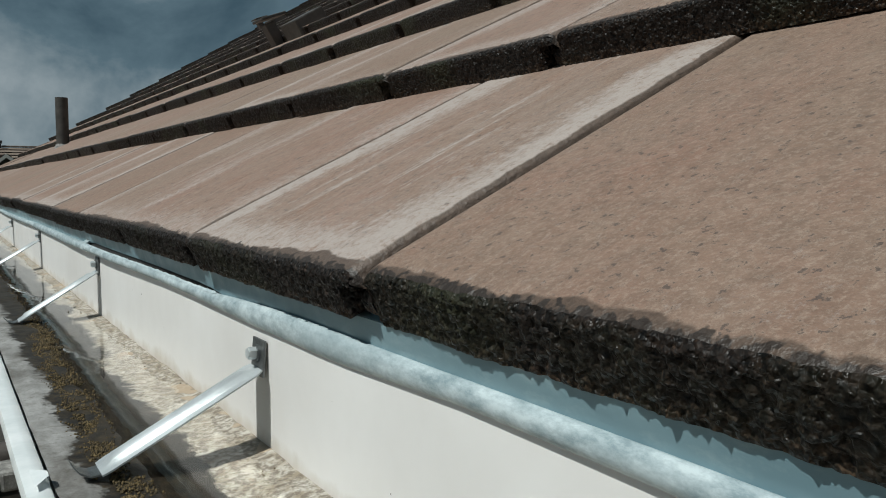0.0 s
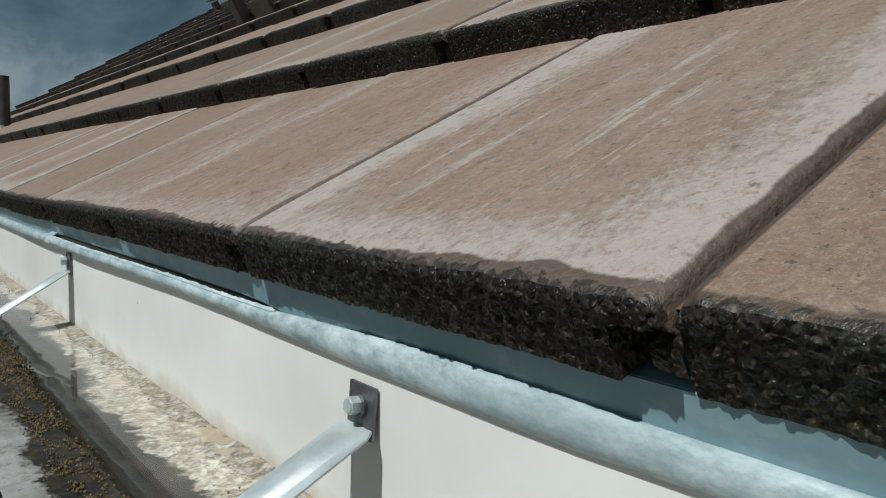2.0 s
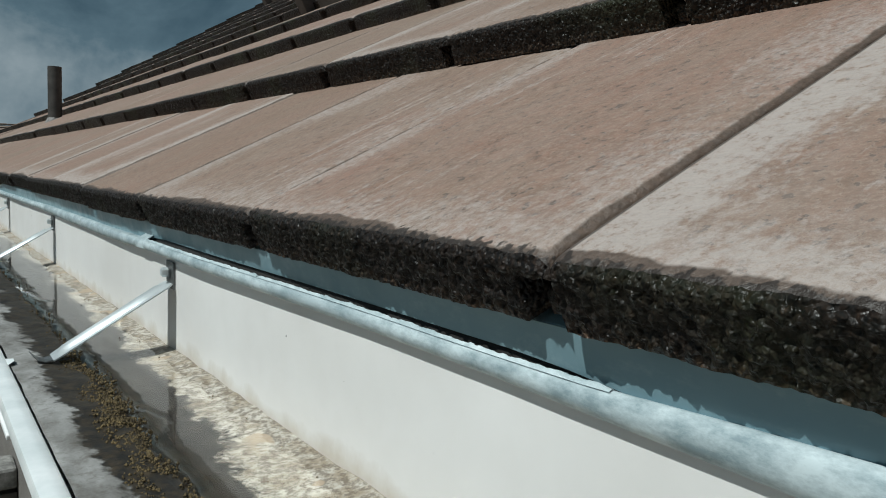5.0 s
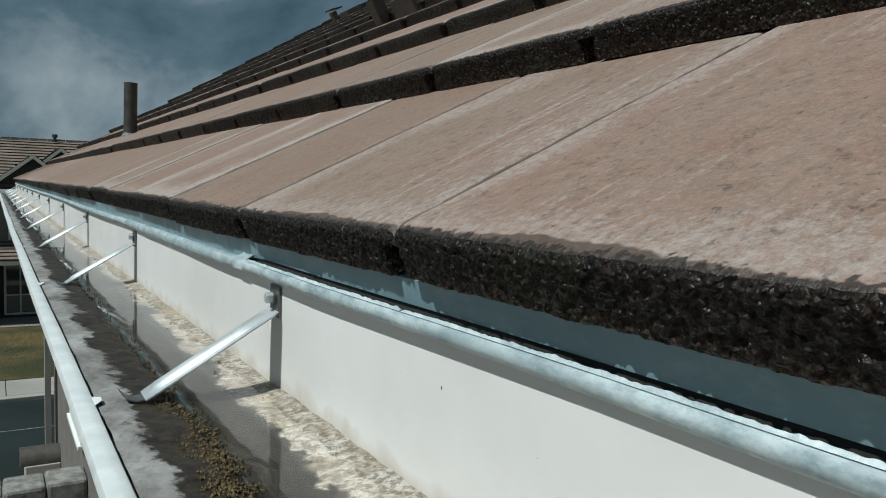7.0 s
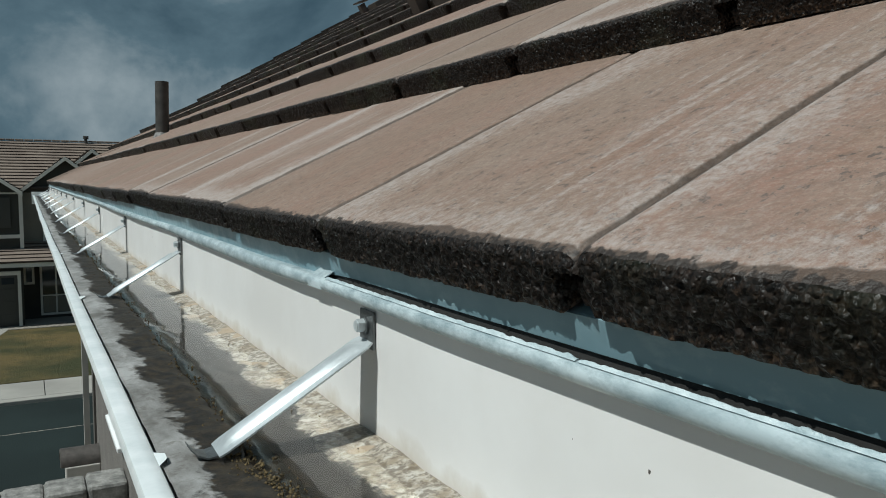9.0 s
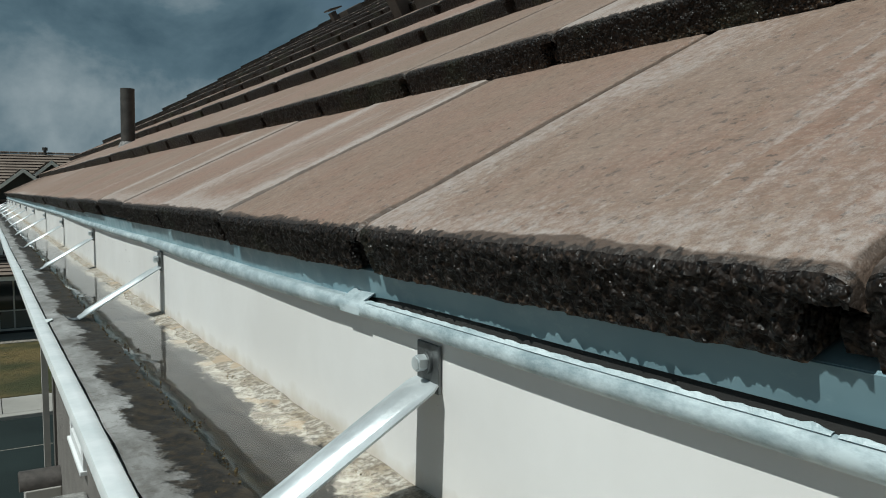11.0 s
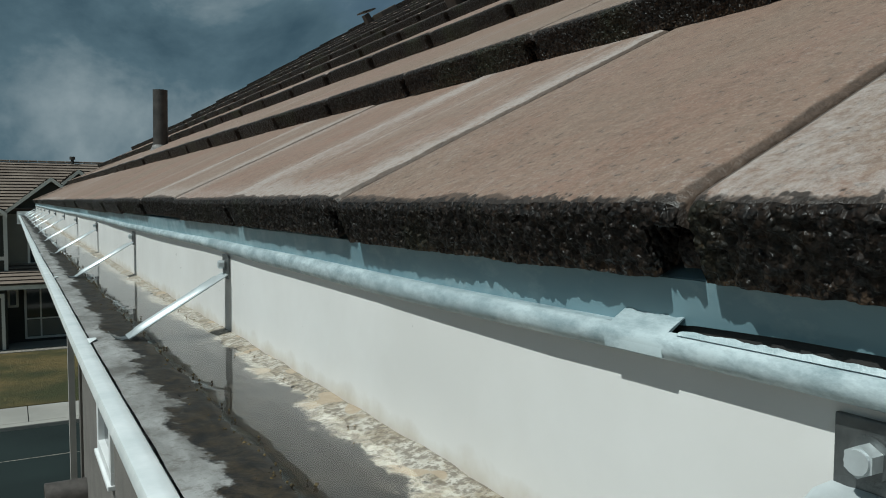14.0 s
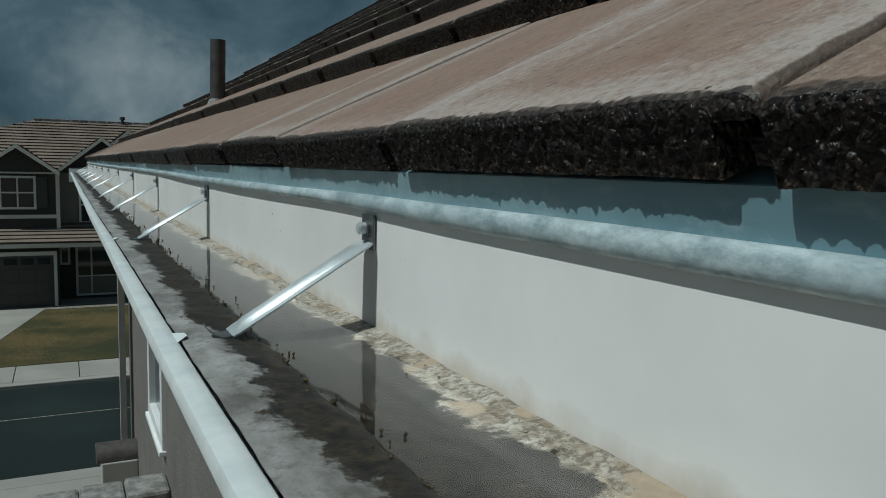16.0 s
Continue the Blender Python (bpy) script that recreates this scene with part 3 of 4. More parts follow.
def hanger():
    h = thing("gutter_hanger", "galvanised steel gutter hanger strap with a hex bolt", "hanger", "gutter hangers")
    bm = boxed((WALL_X - 0.0035, -0.012, -0.080), (WALL_X - 0.0015, 0.012, -0.0535), 0.0005)
    part("plate", bm, M_ZINC_DARK, h)
    bm = bmesh.new()
    cyl(bm, 0.0065, (WALL_X - 0.0035, 0, -0.0640), (WALL_X - 0.0055, 0, -0.0640), 20)
    part("washer", bm, M_ZINC_DARK, h, "", True)
    bm = bmesh.new()
    cyl(bm, 0.0047, (WALL_X - 0.0055, 0, -0.0640), (WALL_X - 0.0105, 0, -0.0640), 6)
    cyl(bm, 0.0036, (WALL_X - 0.0105, 0, -0.0640), (WALL_X - 0.0115, 0, -0.0640), 16)
    part("bolt", bm, M_ZINC, h, "hex bolt head")
    # channel strap from the plate down to the lip
    prof = [(-0.0125, -0.0006), (-0.0125, 0.0006), (-0.0072, 0.0008), (-0.0050, 0.0036), (0.0, 0.0046), (0.0050, 0.0036), (0.0072, 0.0008), (0.0125, 0.0006), (0.0125, -0.0006), (0.0, 0.0028)]
    a, b = Vector((BXX, 0, -0.0745)), Vector((FX, 0, FZ + 0.001))
    d = (b - a).normalized()
    nrm = Vector((-d.z, 0, d.x))
    nrm = nrm if nrm.z > 0 else -nrm
    rows = []
    for f, w, rib in ((0, 0.8, 0.15), (0.04, 1.0, 0.2), (0.10, 1, 1), (0.5, 1, 1), (0.9, 1, 1), (0.95, 1, 0.4), (1.0, 0.9, 0.1)):
        p = a.lerp(b, f)
        rows.append([tuple(p + Vector((0, y * w * 1.2, 0)) + nrm * (z if abs(z) < 0.0007 else z * rib)) for y, z in prof])
    part("strap", sweep(rows, True), M_ZINC, h, "ribbed galvanised strap", True)
    rows = []
    for x, z, w in ((0, 0, 1), (-0.006, -0.001, 0.9), (-0.012, 0.001, 0.7), (-0.016, 0.005, 0.5), (-0.018, 0.008, 0.35)):
        rows.append([(FX + x, y * w, FZ + z + e) for y, e in ((-0.010, 0), (0.010, 0), (0.010, 0.0012), (-0.010, 0.0012))])
    part("hook", sweep(rows, True), M_ZINC_DARK, h, "bent end hook")
    bm = sweep([[(LIP_X + 0.001, -0.016, -0.1385), (LIP_X + 0.001, 0.020, -0.1385)], [(LIP_X + 0.010, -0.004, -0.1360), (LIP_X + 0.010, 0.006, -0.1360)], [(LIP_X + 0.011, -0.004, -0.143), (LIP_X + 0.011, 0.006, -0.143)]])
    part("lip_clip", bm, M_LIP, h, "white folded clip on the lip")
    return h


h0 = hanger()
HY = (0.187, 0.857, 1.597, 2.338, 3.07, 3.80, 4.53, 5.26, 5.99, 6.72, 7.45, 8.18, 8.80)
for k, y in reversed(list(enumerate(HY))):
    if k == 0:
        h0.matrix_basis = pose(-0.0378, y, -0.107, 0, 5.0, 0) @ pose(0.034, 0, 0.105)
    else:
        copy_thing(h0, pose(0, y, 0, 0, 0, (1.5, -1, 0.5, 1, -0.5)[k % 5]))

# ---- grit in the crust ----
grng = random.Random(11)
verts, faces = [], []
for k in range(420):
    y = grng.uniform(Y0 + 0.2, 4.5)
    x = WALL_X - 0.002 - abs(grng.gauss(0, 0.014)) if k % 3 else lipx(y) + 0.012 + abs(grng.gauss(0, 0.016))
    if noise.noise(Vector((x * 20, y * 7, 4))) < -0.05 or x < lipx(y) + 0.006:
        continue
    r = grng.uniform(0.0005, 0.0012)
    zz = BED_Z - 0.0002 + 0.35 * r
    n0 = len(verts)
    for dx, dy, dz in ((1, 0, 0), (-0.9, 0.1, 0), (0.1, 1.1, 0), (0, -1, 0), (0.1, 0.1, 0.7), (0, 0, -1.4)):
        verts.append((x + r * dx * grng.uniform(0.6, 1.3), y + r * dy * grng.uniform(0.6, 1.3), zz + r * dz))
    for a, b in ((0, 2), (2, 1), (1, 3), (3, 0)):
        faces.append((n0 + a, n0 + b, n0 + 4))
        faces.append((n0 + b, n0 + a, n0 + 5))
me = bpy.data.meshes.new("grit")
me.from_pydata(verts, [], faces)
me.materials.append(M_GRIT)
tagged(new("grit", me), "loose tan and brown grit in the gutter", "grit", kind="stuff")

# ---- moss cushions on the silt ----
mrng = random.Random(23)
verts, faces = [], []
for k in range(26000):
    y = mrng.uniform(-0.1, 3.2)
    mid = -0.080 + 0.012 * max(0.0, min(1.0, (y - 0.45) / 0.3)) + 0.006 * wob(y, 40, 6)
    x = mid + mrng.gauss(0, 0.0075)
    rich = max(0.03, min(1.0, (0.92 - y) / 0.25))
    if abs(x - mid) > 0.018 or mrng.random() > rich or noise.noise(Vector((x * 60, y * 35, 9))) < -0.22:
        continue
    r = mrng.uniform(0.0006, 0.0016)
    zz = BED_Z + 0.0004 + mrng.uniform(-0.001, 0.0014) * rich
    n0 = len(verts)
    for dx, dy, dz in ((1, 0, 0), (-0.9, 0.1, 0), (0.1, 1.2, 0), (0, -1.1, 0), (0.1, 0.1, 0.8), (0, 0, -1.6)):
        verts.append((x + r * dx * mrng.uniform(0.6, 1.3), y + r * dy * mrng.uniform(0.6, 1.3), zz + r * dz))
    for a, b in ((0, 2), (2, 1), (1, 3), (3, 0)):
        faces.append((n0 + a, n0 + b, n0 + 4))
        faces.append((n0 + b, n0 + a, n0 + 5))
me = bpy.data.meshes.new("moss")
me.from_pydata(verts, [], faces)
me.materials.append(M_MOSS)
tagged(new("moss", me), "olive-brown clumps of moss along the silted gutter bed", "moss", kind="stuff")

# ---- things on the roof ----


def on_roof(x, y, up=0.0):
    return Vector((x, y, NOSE_Z + 0.60 * x - 0.008 + up))


pipe = thing("vent_pipe", "dark painted plumbing vent pipe through the tiles", "pipe")
pb = Vector((0.512, 5.03, 0.285))
bm = bmesh.new()
cyl(bm, 0.037, pb + Vector((0, 0, -0.06)), pb + Vector((0.004, 0, 0.302)), 28)
top = [f for f in bm.faces if f.normal.z > 0.9]
r = bmesh.ops.inset_region(bm, faces=top, thickness=0.006)
bmesh.ops.translate(bm, verts=list({v for f in top for v in f.verts}), vec=(0, 0, -0.05))
part("tube", bm, M_PIPE, pipe, "", True)
bm = bmesh.new()
cyl(bm, 0.060, pb + Vector((0.0, 0, -0.04)), pb + Vector((0.001, 0, 0.012)), 24, 0.040)
for v in bm.verts:
    v.co += Vector([0.006 * noise.noise(v.co * 60 + Vector((k * 9, 0, 0))) for k in range(3)])
part("collar", bm, M_LEAD, pipe, "pale mastic collar")


def roof_vent(x, y):
    """A low hood with an upright duct behind it under a loose cap plate."""
    v = thing("roof_vent", "dark low-profile metal roof vent between the tiles", "roof vent", "roof vents")
    m = Matrix.Translation(on_roof(x, y)) @ Matrix.Rotation(-SLOPE, 4, "Y")

    def piece(name, lo, hi, bevel, mat, turn=None):
        bm = boxed(lo, hi, bevel)
        bmesh.ops.transform(bm, matrix=m @ turn if turn else m, verts=bm.verts)
        part(name, bm, mat, v)

    piece("hood", (0.02, -0.07, -0.03), (0.17, 0.10, 0.050), 0.006, M_PIPE)
    piece("flange", (-0.04, -0.10, -0.04), (0.24, 0.30, -0.030), 0.002, M_PIPE)
    piece("duct", (-0.01, 0.16, -0.03), (0.04, 0.22, 0.085), 0.003, M_VENT)
    piece("cap", (-0.04, 0.13, 0.089), (0.08, 0.26, 0.101), 0.003, M_PIPE, Matrix.Rotation(0.18, 4, "Y") @ Matrix.Translation((0, 0, 0.012)))


roof_vent(1.15, 2.86)
roof_vent(2.45, 6.5)

# ---- lower roof cap tiles beside the wall ----


def cap_tile(x0, x1, y, z, rad, label):
    t = thing("cap_tile", label, "roof tile", "cap tiles of the lower roof")
    rows = []
    for x in (x0, x0 + 0.008, x0 + 0.03, x1):
        g = 0.9 if x == x0 else 1.0
        rows.append([(x, y + rad * g * math.cos(a), z + rad * g * math.sin(a)) for a in [math.pi * k / 14 for k in range(15)]] +
                    [(x, y + (rad - 0.02) * math.cos(a), z + (rad - 0.02) * math.sin(a)) for a in [math.pi * (14 - k) / 14 for k in range(15)]])
    link = part("shell", sweep(rows, True), M_VENT, t, "", True)
    return t


cap_tile(0.005, WX - 0.002, 8.30, -2.66, 0.14, "dark rounded cap tile of the lower roof")
blk = thing("eave_block", "grey painted block under the cap tile", "block")
part("body", boxed((0.05, 8.15, -2.90), (WX - 0.002, 8.44, -2.662), 0.01), M_TRIM, blk)
part("shoe", boxed((0.07, 8.17, -3.05), (WX - 0.002, 8.42, -2.902), 0.01), M_TRIM_DARK, blk)
blk2 = thing("lower_roof_edge", "weathered grey concrete tile edge of the lower roof", "roof edge")
for k in range(4):
    x1 = WX - 0.002 - k * 0.25
    part("cap", boxed((x1 - 0.247, 5.75 + 0.004 * k, -2.13 - 0.012 * k), (x1, 6.05, -1.98 - 0.012 * k), 0.025), M_CAP, blk2)
part("bed", boxed((-0.62, 5.8, -2.32), (WX - 0.002, 6.02, -2.17), 0.008), M_TRIM_DARK, blk2)

# ---- street ----
ground = tagged(link_mesh("ground", sweep([[(-900, -900, YARD - 0.16), (900, -900, YARD - 0.16)], [(-900, 900, YARD - 0.16), (900, 900, YARD - 0.16)]]), M_EARTH),
                "dry bare ground reaching the horizon", "ground", kind="structure")


def slab(name, lo, hi, mat, label, cat, bevel=0.0):
    return tagged(link_mesh(name, boxed(lo, hi, bevel), mat), label, cat, kind="structure")


slab("road", (-80, 16.9, YARD - 0.30), (80, 23.6, YARD - 0.11), M_ASPHALT, "dark asphalt street", "road")
slab("road_seam", (-80, 20.9, YARD - 0.20), (80, 20.94, YARD - 0.106), M_GRAVEL, "pale seam along the asphalt", "road seam")
slab("kerb_far", (-80, 23.6, YARD - 0.30), (80, 23.9, YARD), M_CONCRETE, "concrete kerb of the street", "kerb", 0.02)
slab("kerb_near", (-80, 16.4, YARD - 0.30), (80, 16.9, YARD), M_CONCRETE, "concrete kerb of the street", "kerb", 0.02)
slab("yard", (-80, 6.5, YARD - 0.30), (80, 16.4, YARD - 0.01), M_CONCRETE, "pale concrete paving in front of the house", "pavement")
pave = tagged(link_mesh("pavement", boxed((-80, 23.9, YARD - 0.30), (80, 25.7, YARD - 0.06)), M_FELT), "concrete pavement along the street", "pavement", kind="structure")
for k in range(12):
    x = -8 + 1.62 * k
    part("paving_slab", boxed((x, 23.91, YARD - 0.07), (x + 1.60, 25.69, YARD + 0.002), 0.01), M_CONCRETE, pave)
slab("lawn", (-2.9, 25.7, YARD - 0.30), (14, 35.3, YARD + 0.02), M_LAWN, "patchy brown and green front lawn", "lawn")
bm = bmesh.new()
vs = [bm.verts.new(p) for p in ((-20, 25.71, YARD + 0.035), (-3.0, 25.71, YARD + 0.035), (-1.0, 34.6, YARD + 0.035), (-1.0, 37.3, YARD + 0.035), (-20, 37.3, YARD + 0.035))]
bm.faces.new(vs)
r = bmesh.ops.extrude_face_region(bm, geom=list(bm.faces))
bmesh.ops.translate(bm, verts=[e for e in r["geom"] if isinstance(e, bmesh.types.BMVert)], vec=(0, 0, -0.3))
tagged(link_mesh("driveway", bm, M_CONCRETE), "pale concrete driveway to the garage", "driveway", kind="structure")
slab("gravel_border", (-1.0, 34.6, YARD - 0.3), (14, 35.4, YARD + 0.045), M_GRAVEL, "gravel border behind the lawn", "border")
slab("path", (-1.0, 35.4, YARD - 0.3), (14, 37.2, YARD + 0.03), M_CONCRETE, "concrete path in front of the house", "path")

# ---- house across the street ----
house = thing("house", "two-storey olive and beige house with brown tiled roofs", "house")
house.location.x = 0.20
HYF = 37.0


def hbox(name, lo, hi, mat, label="", parent=None, bevel=0.0):
    return part(name, boxed(lo, hi, bevel), mat, parent or house, label)


def tiled_slope(name, quad, rows):
    """Stepped tile courses between an eave edge and a top edge: quad is eave left, eave right, top right, top left."""
    a, b, c, d = [Vector(p) for p in quad]
    nrm = (b - a).cross(d - a).normalized()
    nrm = nrm if nrm.z > 0 else -nrm
    base = part(name, sweep([[tuple(a - nrm * 0.03), tuple(b - nrm * 0.03)], [tuple(d - nrm * 0.03), tuple(c - nrm * 0.03)]]), M_FAR_EDGE, house, "brown concrete tile roof slope")
    for k in range(rows):
        f0, f1 = k / rows, (k + 1) / rows
        l0, r0, l1, r1 = a.lerp(d, f0), b.lerp(c, f0), a.lerp(d, f1), b.lerp(c, f1)
        t = nrm * 0.055
        bm = bmesh.new()
        v = [bm.verts.new(p) for p in (l0 - nrm * 0.02, r0 - nrm * 0.02, r0 + t, l0 + t, r1 + nrm * 0.005, l1 + nrm * 0.005)]
        bm.faces.new((v[0], v[1], v[2], v[3])).material_index = 1
        bm.faces.new((v[3], v[2], v[4], v[5]))
        part("tile_course", bm, [M_FAR_TILE, M_FAR_EDGE], base)
    return base


def window(x0, x1, z0, z1, y, bars=(), rails=(), panel=None):
    w = part("window", boxed((x0, y - 0.03, z0), (x1, y + 0.05, z1)), M_GLASS, house, "dark window with pale frame")
    fr = 0.09
    for lo, hi in (((x0 - fr, y - 0.08, z0 - fr), (x1 + fr, y + 0.02, z0)), ((x0 - fr, y - 0.08, z1), (x1 + fr, y + 0.02, z1 + fr)),
                   ((x0 - fr, y - 0.08, z0), (x0, y + 0.02, z1)), ((x1, y - 0.08, z0), (x1 + fr, y + 0.02, z1))):
        part("frame", boxed(lo, hi), M_HOUSE_TRIM, w)
    for x in bars:
        part("bar", boxed((x - 0.03, y - 0.07, z0), (x + 0.03, y - 0.031, z1)), M_HOUSE_TRIM, w)
    for z in rails:
        part("bar", boxed((x0, y - 0.066, z - 0.03), (x1, y - 0.032, z + 0.03)), M_HOUSE_TRIM, w)
    return w


# walls
hbox("wall", (-7.5, HYF, YARD), (6.5, HYF + 8, -0.55), M_SIDING_DARK, "olive stucco walls")
hbox("wall", (-5.2, HYF - 0.8, -3.0), (-0.62, HYF - 0.005, -0.45), M_SIDING_DARK, "olive stucco bay of the upper floor")
hbox("wall", (-0.60, HYF - 0.12, -2.9), (3.2, HYF - 0.005, -0.5), M_SIDING, "beige lap siding of the upper floor")
for k in range(13):
    hbox("siding_board", (-0.60, HYF - 0.15, -2.85 + 0.18 * k), (0.16, HYF - 0.121, -2.69 + 0.18 * k), M_SIDING)
hbox("corner_board", (-0.66, HYF - 0.85, -2.9), (-0.52, HYF - 0.16, -0.5), M_HOUSE_TRIM)
# main roof
EZ, RZ = -0.42, 1.72
tiled_slope("roof", ((-8, HYF - 0.35, EZ), (6.8, HYF - 0.35, EZ), (6.8, HYF + 4, RZ), (-1.5, HYF + 4, RZ)), 16)
tiled_slope("roof", ((6.8, HYF + 8.4, EZ), (-8, HYF + 8.4, EZ), (-1.5, HYF + 4, RZ), (6.8, HYF + 4, RZ)), 10)
tiled_slope("roof", ((-8, HYF + 8.4, EZ), (-8, HYF - 0.35, EZ), (-1.5, HYF + 4, RZ), (-1.52, HYF + 4.01, RZ)), 16)
for k in range(22):
    hbox("ridge_tile", (-1.5 + 0.38 * k, HYF + 3.9, RZ + 0.02), (-1.14 + 0.38 * k, HYF + 4.1, RZ + 0.10), M_FAR_TILE, "", None, 0.02)
bm = bmesh.new()
cyl(bm, 0.07, (2.22, HYF + 3.9, RZ - 0.1), (2.22, HYF + 3.9, RZ + 0.22), 12)
cyl(bm, 0.12, (2.22, HYF + 3.9, RZ + 0.18), (2.22, HYF + 3.9, RZ + 0.32), 12)
part("flue", bm, M_PIPE, house, "dark capped flue")


def gable(cx, half, ez, pz, yf, depth, wall=M_SIDING_DARK):
    """A front gable with its two tiled slopes and barge boards."""
    tiled_slope("roof", ((cx - half, yf + depth, ez), (cx - half, yf, ez), (cx, yf, pz), (cx, yf + depth, pz)), 9)
    tiled_slope("roof", ((cx + half, yf, ez), (cx + half, yf + depth, ez), (cx, yf + depth, pz), (cx, yf, pz)), 9)
    bm = bmesh.new()
    f = [bm.verts.new(p) for p in ((cx - half, yf + 0.25, ez - 0.05), (cx + half, yf + 0.25, ez - 0.05), (cx, yf + 0.25, pz - 0.05))]
    g = [bm.verts.new(v.co + Vector((0, 0.2, 0))) for v in f]
    bm.faces.new(f)
    bm.faces.new(g[::-1])
    for i in range(3):
        j = (i + 1) % 3
        bm.faces.new((f[i], g[i], g[j], f[j]))
    part("gable_wall", bm, wall, house)
    for s in (-1, 1):
        a, b = Vector((cx + s * half * 1.03, yf - 0.02, ez - 0.02)), Vector((cx, yf - 0.02, pz + 0.01))
        n = Vector((0, 0, -0.17))
        v = [a, b, b + n, a + n]
        part("barge_board", sweep([[tuple(p) for p in v], [tuple(p + Vector((0, 0.05, 0))) for p in v]], True), M_HOUSE_TRIM, house, "pale barge board")


gable(-2.03, 1.48, -0.50, 0.55, HYF - 1.15, 5.0)
gable(1.12, 1.78, -0.52, 0.94, HYF - 0.45, 5.0)
gable(2.25, 0.85, 0.60, 1.32, HYF + 0.6, 3.5)
window(-2.60, -1.46, -1.96, -0.80, HYF - 0.81, (-2.03,), (-1.38,))
hbox("shutter", (-1.36, HYF - 0.88, -1.99), (-0.97, HYF - 0.80, -0.76), M_GARAGE, "dark louvred shutter")
hbox("shutter", (-3.10, HYF - 0.88, -1.99), (-2.70, HYF - 0.80, -0.76), M_GARAGE, "dark louvred shutter")
hbox("trim_band", (-5.2, HYF - 0.86, -0.62), (-0.62, HYF - 0.81, -0.50), M_HOUSE_TRIM)
hbox("trim_band", (-5.2, HYF - 0.86, -2.42), (-0.62, HYF - 0.81, -2.27), M_HOUSE_TRIM)
window(0.28, 0.95, -2.6, -1.1, HYF - 0.13, (0.6,), (-1.9,))
# roof over the ground floor
tiled_slope("lower_roof", ((-8, HYF - 2.1, -3.30), (6.5, HYF - 2.1, -3.30), (6.5, HYF - 0.1, -2.60), (-8, HYF - 0.1, -2.60)), 6)
hbox("lower_fascia", (-8, HYF - 2.06, -3.50), (6.5, HYF - 2.0, -3.32), M_HOUSE_TRIM)
hbox("lower_wall", (-7.5, HYF - 1.6, YARD), (-0.60, HYF - 0.01, -3.33), M_SIDING_DARK)
# garage door with its row of small panes
door = hbox("garage_door", (-5.6, HYF - 1.68, YARD + 0.04), (-0.80, HYF - 1.605, -3.85), M_GARAGE, "dark panelled garage door")
for r in range(4):
    for c in range(8):
        x, z = -5.55 + 0.59 * c, YARD + 0.08 + 0.51 * r
        if r == 3:
            part("pane", boxed((x + 0.06, HYF - 1.70, z + 0.14), (x + 0.50, HYF - 1.682, z + 0.40)), M_GLASS, door)
        else:
            part("panel", boxed((x + 0.03, HYF - 1.70, z + 0.05), (x + 0.54, HYF - 1.682, z + 0.46), 0.006), M_GARAGE, door)
hbox("garage_trim", (-5.8, HYF - 1.72, -3.84), (-0.68, HYF - 1.60, -3.68), M_HOUSE_TRIM)
hbox("garage_trim", (-0.80, HYF - 1.72, YARD + 0.04), (-0.68, HYF - 1.60, -3.85), M_HOUSE_TRIM)
window(-0.5, -0.28, -4.35, -3.75, HYF - 0.03)
window(0.10, 1.75, -5.70, -3.62, HYF - 0.03, (0.62, 1.62), (-4.95,))
w2 = hbox("infill_panel", (0.12, HYF - 0.062, -5.68), (1.73, HYF - 0.034, -5.0), M_SIDING, "beige panels below the window")

# ---- roof tiles ----
roof = tagged(new("roof_tiles"), "pinkish flat concrete roof tiles with lime bloom and dark noses", "roof", kind="structure")


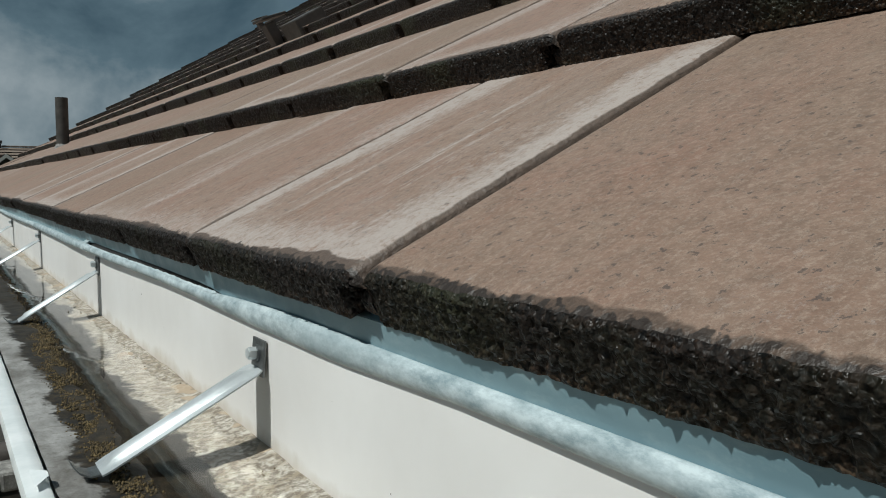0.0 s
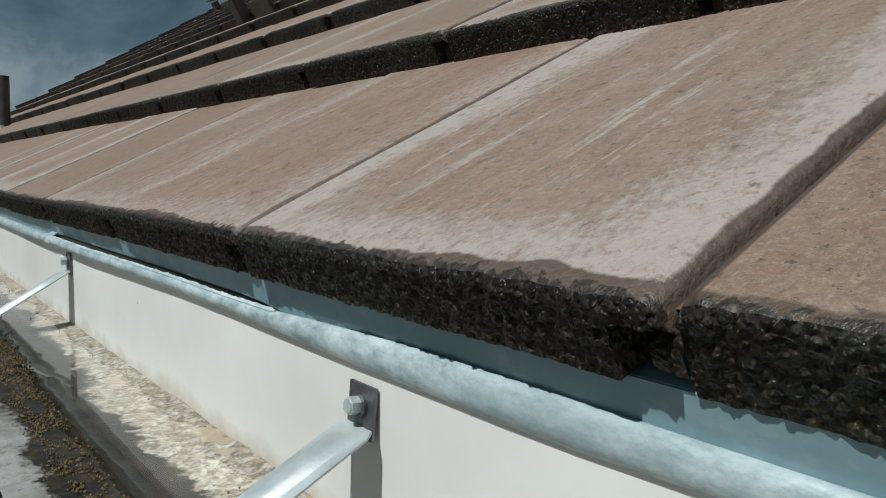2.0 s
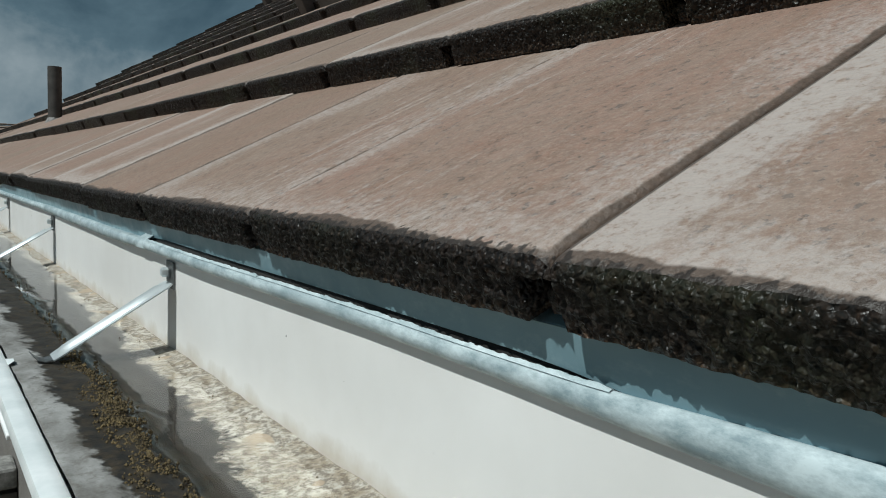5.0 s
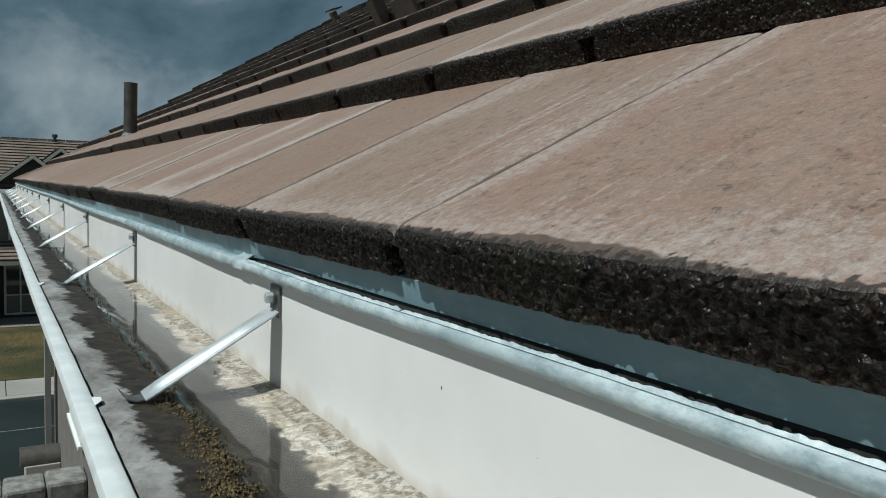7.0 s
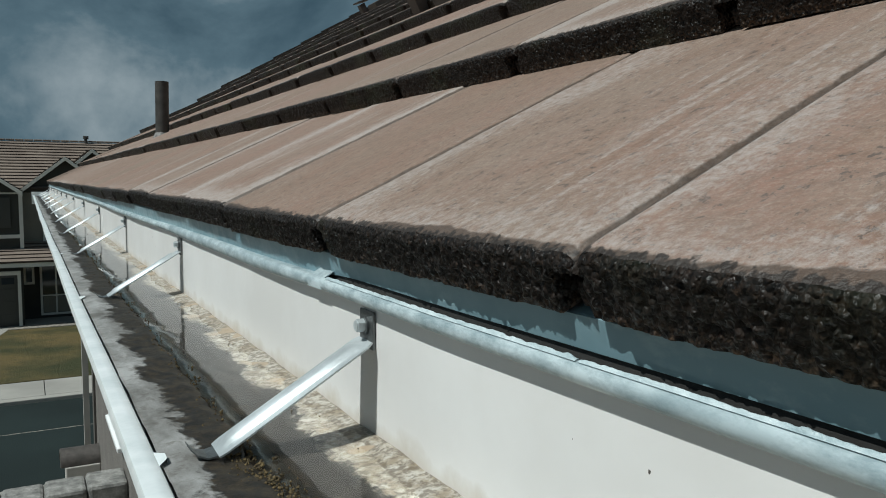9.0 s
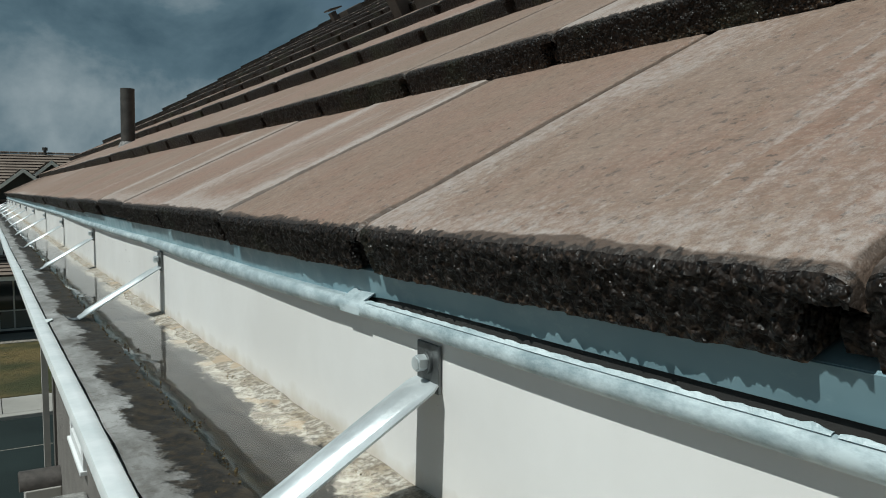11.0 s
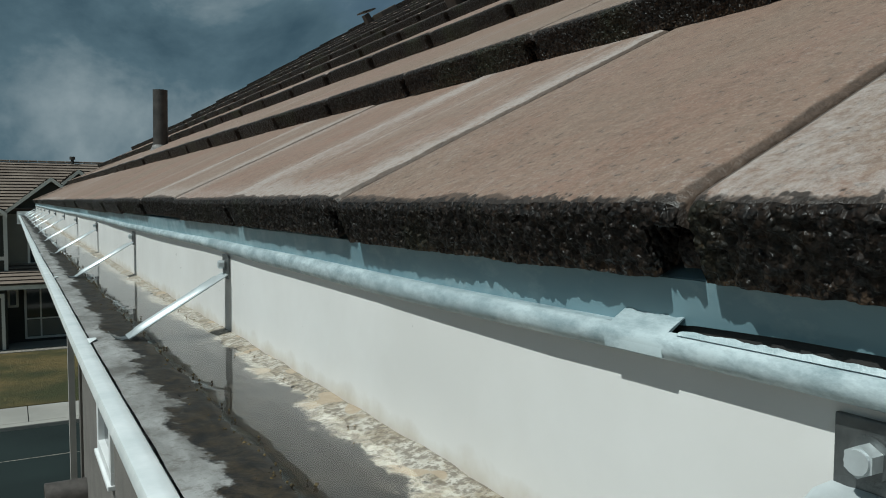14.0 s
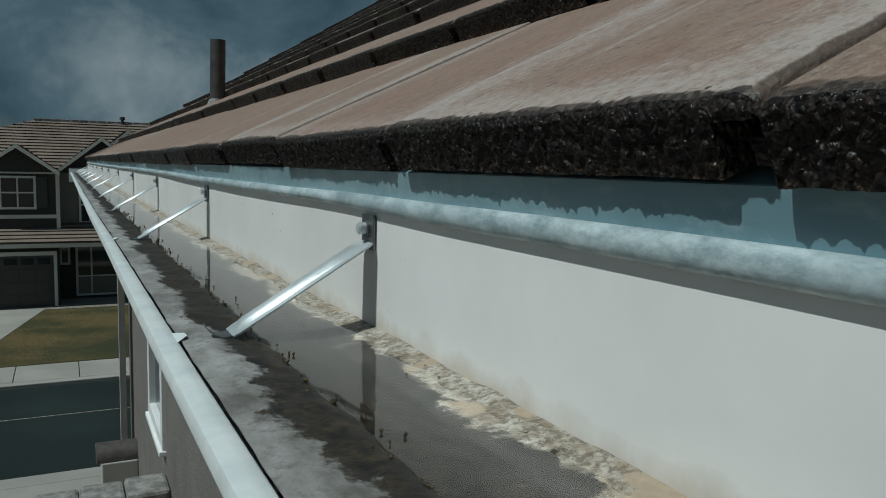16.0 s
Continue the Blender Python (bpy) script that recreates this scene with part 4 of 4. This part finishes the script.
def tile_mesh(seed, nx, ny, nz, tt=TT):
    """One flat tile: local x up the slope, y along the eave, z out of the roof; nose top at z 0."""
    rng = random.Random(seed)
    w = TW - 0.0046
    off = rng.random() * 50
    bm = bmesh.new()
    tops = []
    us = [0.0, 0.0015, 0.0035, 0.0065, 0.010, 0.016] + [0.016 + (TL - 0.016) * k / nx for k in range(1, nx + 1)]
    vsy = [w * k / ny for k in range(ny + 1)]

    def rag(y):
        return 0.0022 * noise.noise(Vector((y * 22 + off, 1, 0))) + 0.0012 * noise.noise(Vector((y * 75 + off, 2, 0)))

    for i, u in enumerate(us):
        row = []
        for y in vsy:
            drop = (-0.0046, -0.0029, -0.0015, -0.0006, -0.0002, 0)[i] if i < 6 else 0
            e = min(y, w - y)
            drop -= 0.0012 * max(0, 1 - e / 0.004) + 0.0022 * max(0, 1 - y / 0.008) ** 1.5
            z = drop + 0.0007 * noise.noise(Vector((u * 9 + off, y * 9, 3)))
            if i < 4 and nz > 2:
                z += (0.0012, 0.0012, 0.0009, 0.0004)[i] * noise.noise(Vector((u * 260 + off, y * 260, 7)))
            row.append(bm.verts.new((u + (rag(y) if i < 4 else rag(y) * 0.4 if i == 4 else 0), y, z)))
        tops.append(row)
    for i, (a, b) in enumerate(zip(tops, tops[1:])):
        for k in range(ny):
            f = bm.faces.new((a[k], a[k + 1], b[k + 1], b[k]))
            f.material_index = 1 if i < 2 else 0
    # nose face, with the interlock cut out of the lower near corner
    cut = 0.017
    prev = tops[0]
    levels = [-0.0046 - (tt - 0.0046) * k / nz for k in range(1, nz + 1)]
    for lv in levels:
        row = []
        for y, p in zip(vsy, prev):
            n3 = Vector((y * 210 + off, lv * 210, 5))
            d = 0.0016 * noise.noise(n3) + 0.0018 * noise.noise(n3 * 1.9) if nz > 2 else 0
            d *= 0.4 if lv == levels[-1] else 1
            inn = 0.024 if (y < cut and lv < -0.010) else 0
            row.append(bm.verts.new((rag(y) * 0.7 + d + inn, y, lv + (0.0006 * noise.noise(Vector((y * 60 + off, 9, 1))) if lv == levels[-1] else 0))))
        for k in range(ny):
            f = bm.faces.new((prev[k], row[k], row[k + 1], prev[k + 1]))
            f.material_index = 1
        prev = row
    # underlap lug that shows in the joint
    lug = [bm.verts.new(p) for p in ((0.012, -0.010, -0.0085), (TL, -0.010, -0.0085), (TL, 0.002, -0.0085), (0.012, 0.002, -0.0085), (0.012, -0.010, -0.014), (TL, -0.010, -0.014))]
    bm.faces.new(lug[:4])
    bm.faces.new((lug[0], lug[4], lug[5], lug[1]))
    # tongue of the next tile's interlock, set back in the slot
    if nz > 2:
        ty = (-0.0035, 0.0085)
        lo = [[bm.verts.new((u, y, z + 0.0012 * noise.noise(Vector((u * 300, y * 300, z * 300 + off))))) for y in (ty[0], 0.001, 0.005, ty[1])] for u, z in ((0.006, -tt + 0.002), (0.0055, -0.020), (0.008, -0.0165), (0.022, -0.0160))]
        for a, b in zip(lo, lo[1:]):
            for k in range(3):
                bm.faces.new((a[k], a[k + 1], b[k + 1], b[k])).material_index = 1
        bm.faces.new([r[3] for r in lo]).material_index = 1
    # sides and underside
    end = [bm.verts.new((TL, y, -tt)) for y in vsy]
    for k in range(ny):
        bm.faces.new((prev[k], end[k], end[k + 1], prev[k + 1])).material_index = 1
        bm.faces.new((end[k], tops[-1][k], tops[-1][k + 1], end[k + 1]))
    for k in (0, ny):
        side = [r[k] for r in tops]
        bm.faces.new(side + [end[k], prev[k]])
    me = bpy.data.meshes.new("tile")
    bmesh.ops.recalc_face_normals(bm, faces=bm.faces)
    bm.to_mesh(me)
    bm.free()
    me.materials.append(M_TOP)
    me.materials.append(M_NOSE)
    me.shade_smooth()
    me.set_sharp_from_angle(angle=radians(70))
    return me


FINE = [tile_mesh(s, 8, 190, 16, 0.0300) for s in range(6)]
THICK = tile_mesh(6, 8, 190, 18, 0.0320)
SECOND = [tile_mesh(20 + s, 6, 130, 11) for s in range(5)]
MID = [tile_mesh(40 + s, 4, 24, 3) for s in range(4)]
LOW = [tile_mesh(80 + s, 1, 6, 1) for s in range(3)]
TILT = math.atan2(TT, EXP)
rng = random.Random(5)
# joint of the first course at y = 0; the courses are laid in broken bond
BOND = (0.0, 0.185, 0.03, 0.19)
# lime, pink and runs of the tiles along the eave, from the one before y = 0 on
FIRST_COURSE = ((0.12, 0.45, 0.2), (0.92, 0.65, 1.0), (0.62, 0.95, 0.9), (0.60, 0.6, 1.0), (0.22, 0.55, 0.3), (0.85, 0.8, 0.8), (0.5, 0.9, 0.6), (0.7, 0.5, 0.8), (0.4, 0.8, 0.5))
looks = random.Random(8)
far = []
for c in range(20):
    start = BOND[c % 4] if c < 2 else BOND[c % 4] + rng.uniform(-0.015, 0.015)
    k0 = math.floor((Y0 - start) / TW)
    yb = start + k0 * TW
    while yb < Y1:
        u = c * EXP
        x, z = u * CS, u * SN + NOSE_Z
        if c > 8 or yb > 7.2:
            far.append((x, yb + 0.002, z, rng.uniform(-0.003, 0.003)))
            yb += TW
            continue
        near = c < 2 and yb < 2.2
        me = rng.choice(FINE if near and c == 0 else SECOND if near else MID if c < 6 and yb < 4.5 else LOW)
        first = c == 0 and round(yb / TW)
        lift = 0.0015 if c == 0 and first == 0 else -0.0015 if c == 0 and first == -1 else 0.0
        ob = new("tile", THICK if c == 0 and first == -1 else me)
        ob.parent = roof
        k = round((yb - start) / TW)
        lime, rose, runs = FIRST_COURSE[k + 1] if c == 0 and -1 <= k < 8 else (looks.uniform(0.15, 0.75), looks.uniform(0.3, 1.0), looks.uniform(0.3, 1.0))
        ob.color = (lime, rose, runs, 1)
        ob.matrix_basis = (Matrix.Translation((x, yb + 0.002, z)) @ Matrix.Rotation(-(SLOPE - TILT), 4, "Y")
                           @ Matrix.Translation((rng.uniform(-0.003, 0.003), 0, lift + rng.uniform(-0.0012, 0.0012))) @ Matrix.Rotation(rng.uniform(-0.004, 0.004), 4, "Z"))
        yb += TW
# tiles farther up and along, joined
bm = bmesh.new()
for x, y, z, d in far:
    m = Matrix.Translation((x, y, z)) @ Matrix.Rotation(-(SLOPE - TILT), 4, "Y") @ Matrix.Translation((d, 0, d * 0.4))
    w = TW - 0.004
    v = [bm.verts.new(m @ Vector(p)) for p in ((0, 0, -TT), (0, w, -TT), (0, w, 0), (0, 0, 0), (TL, w, 0), (TL, 0, 0), (TL, w, -TT), (TL, 0, -TT))]
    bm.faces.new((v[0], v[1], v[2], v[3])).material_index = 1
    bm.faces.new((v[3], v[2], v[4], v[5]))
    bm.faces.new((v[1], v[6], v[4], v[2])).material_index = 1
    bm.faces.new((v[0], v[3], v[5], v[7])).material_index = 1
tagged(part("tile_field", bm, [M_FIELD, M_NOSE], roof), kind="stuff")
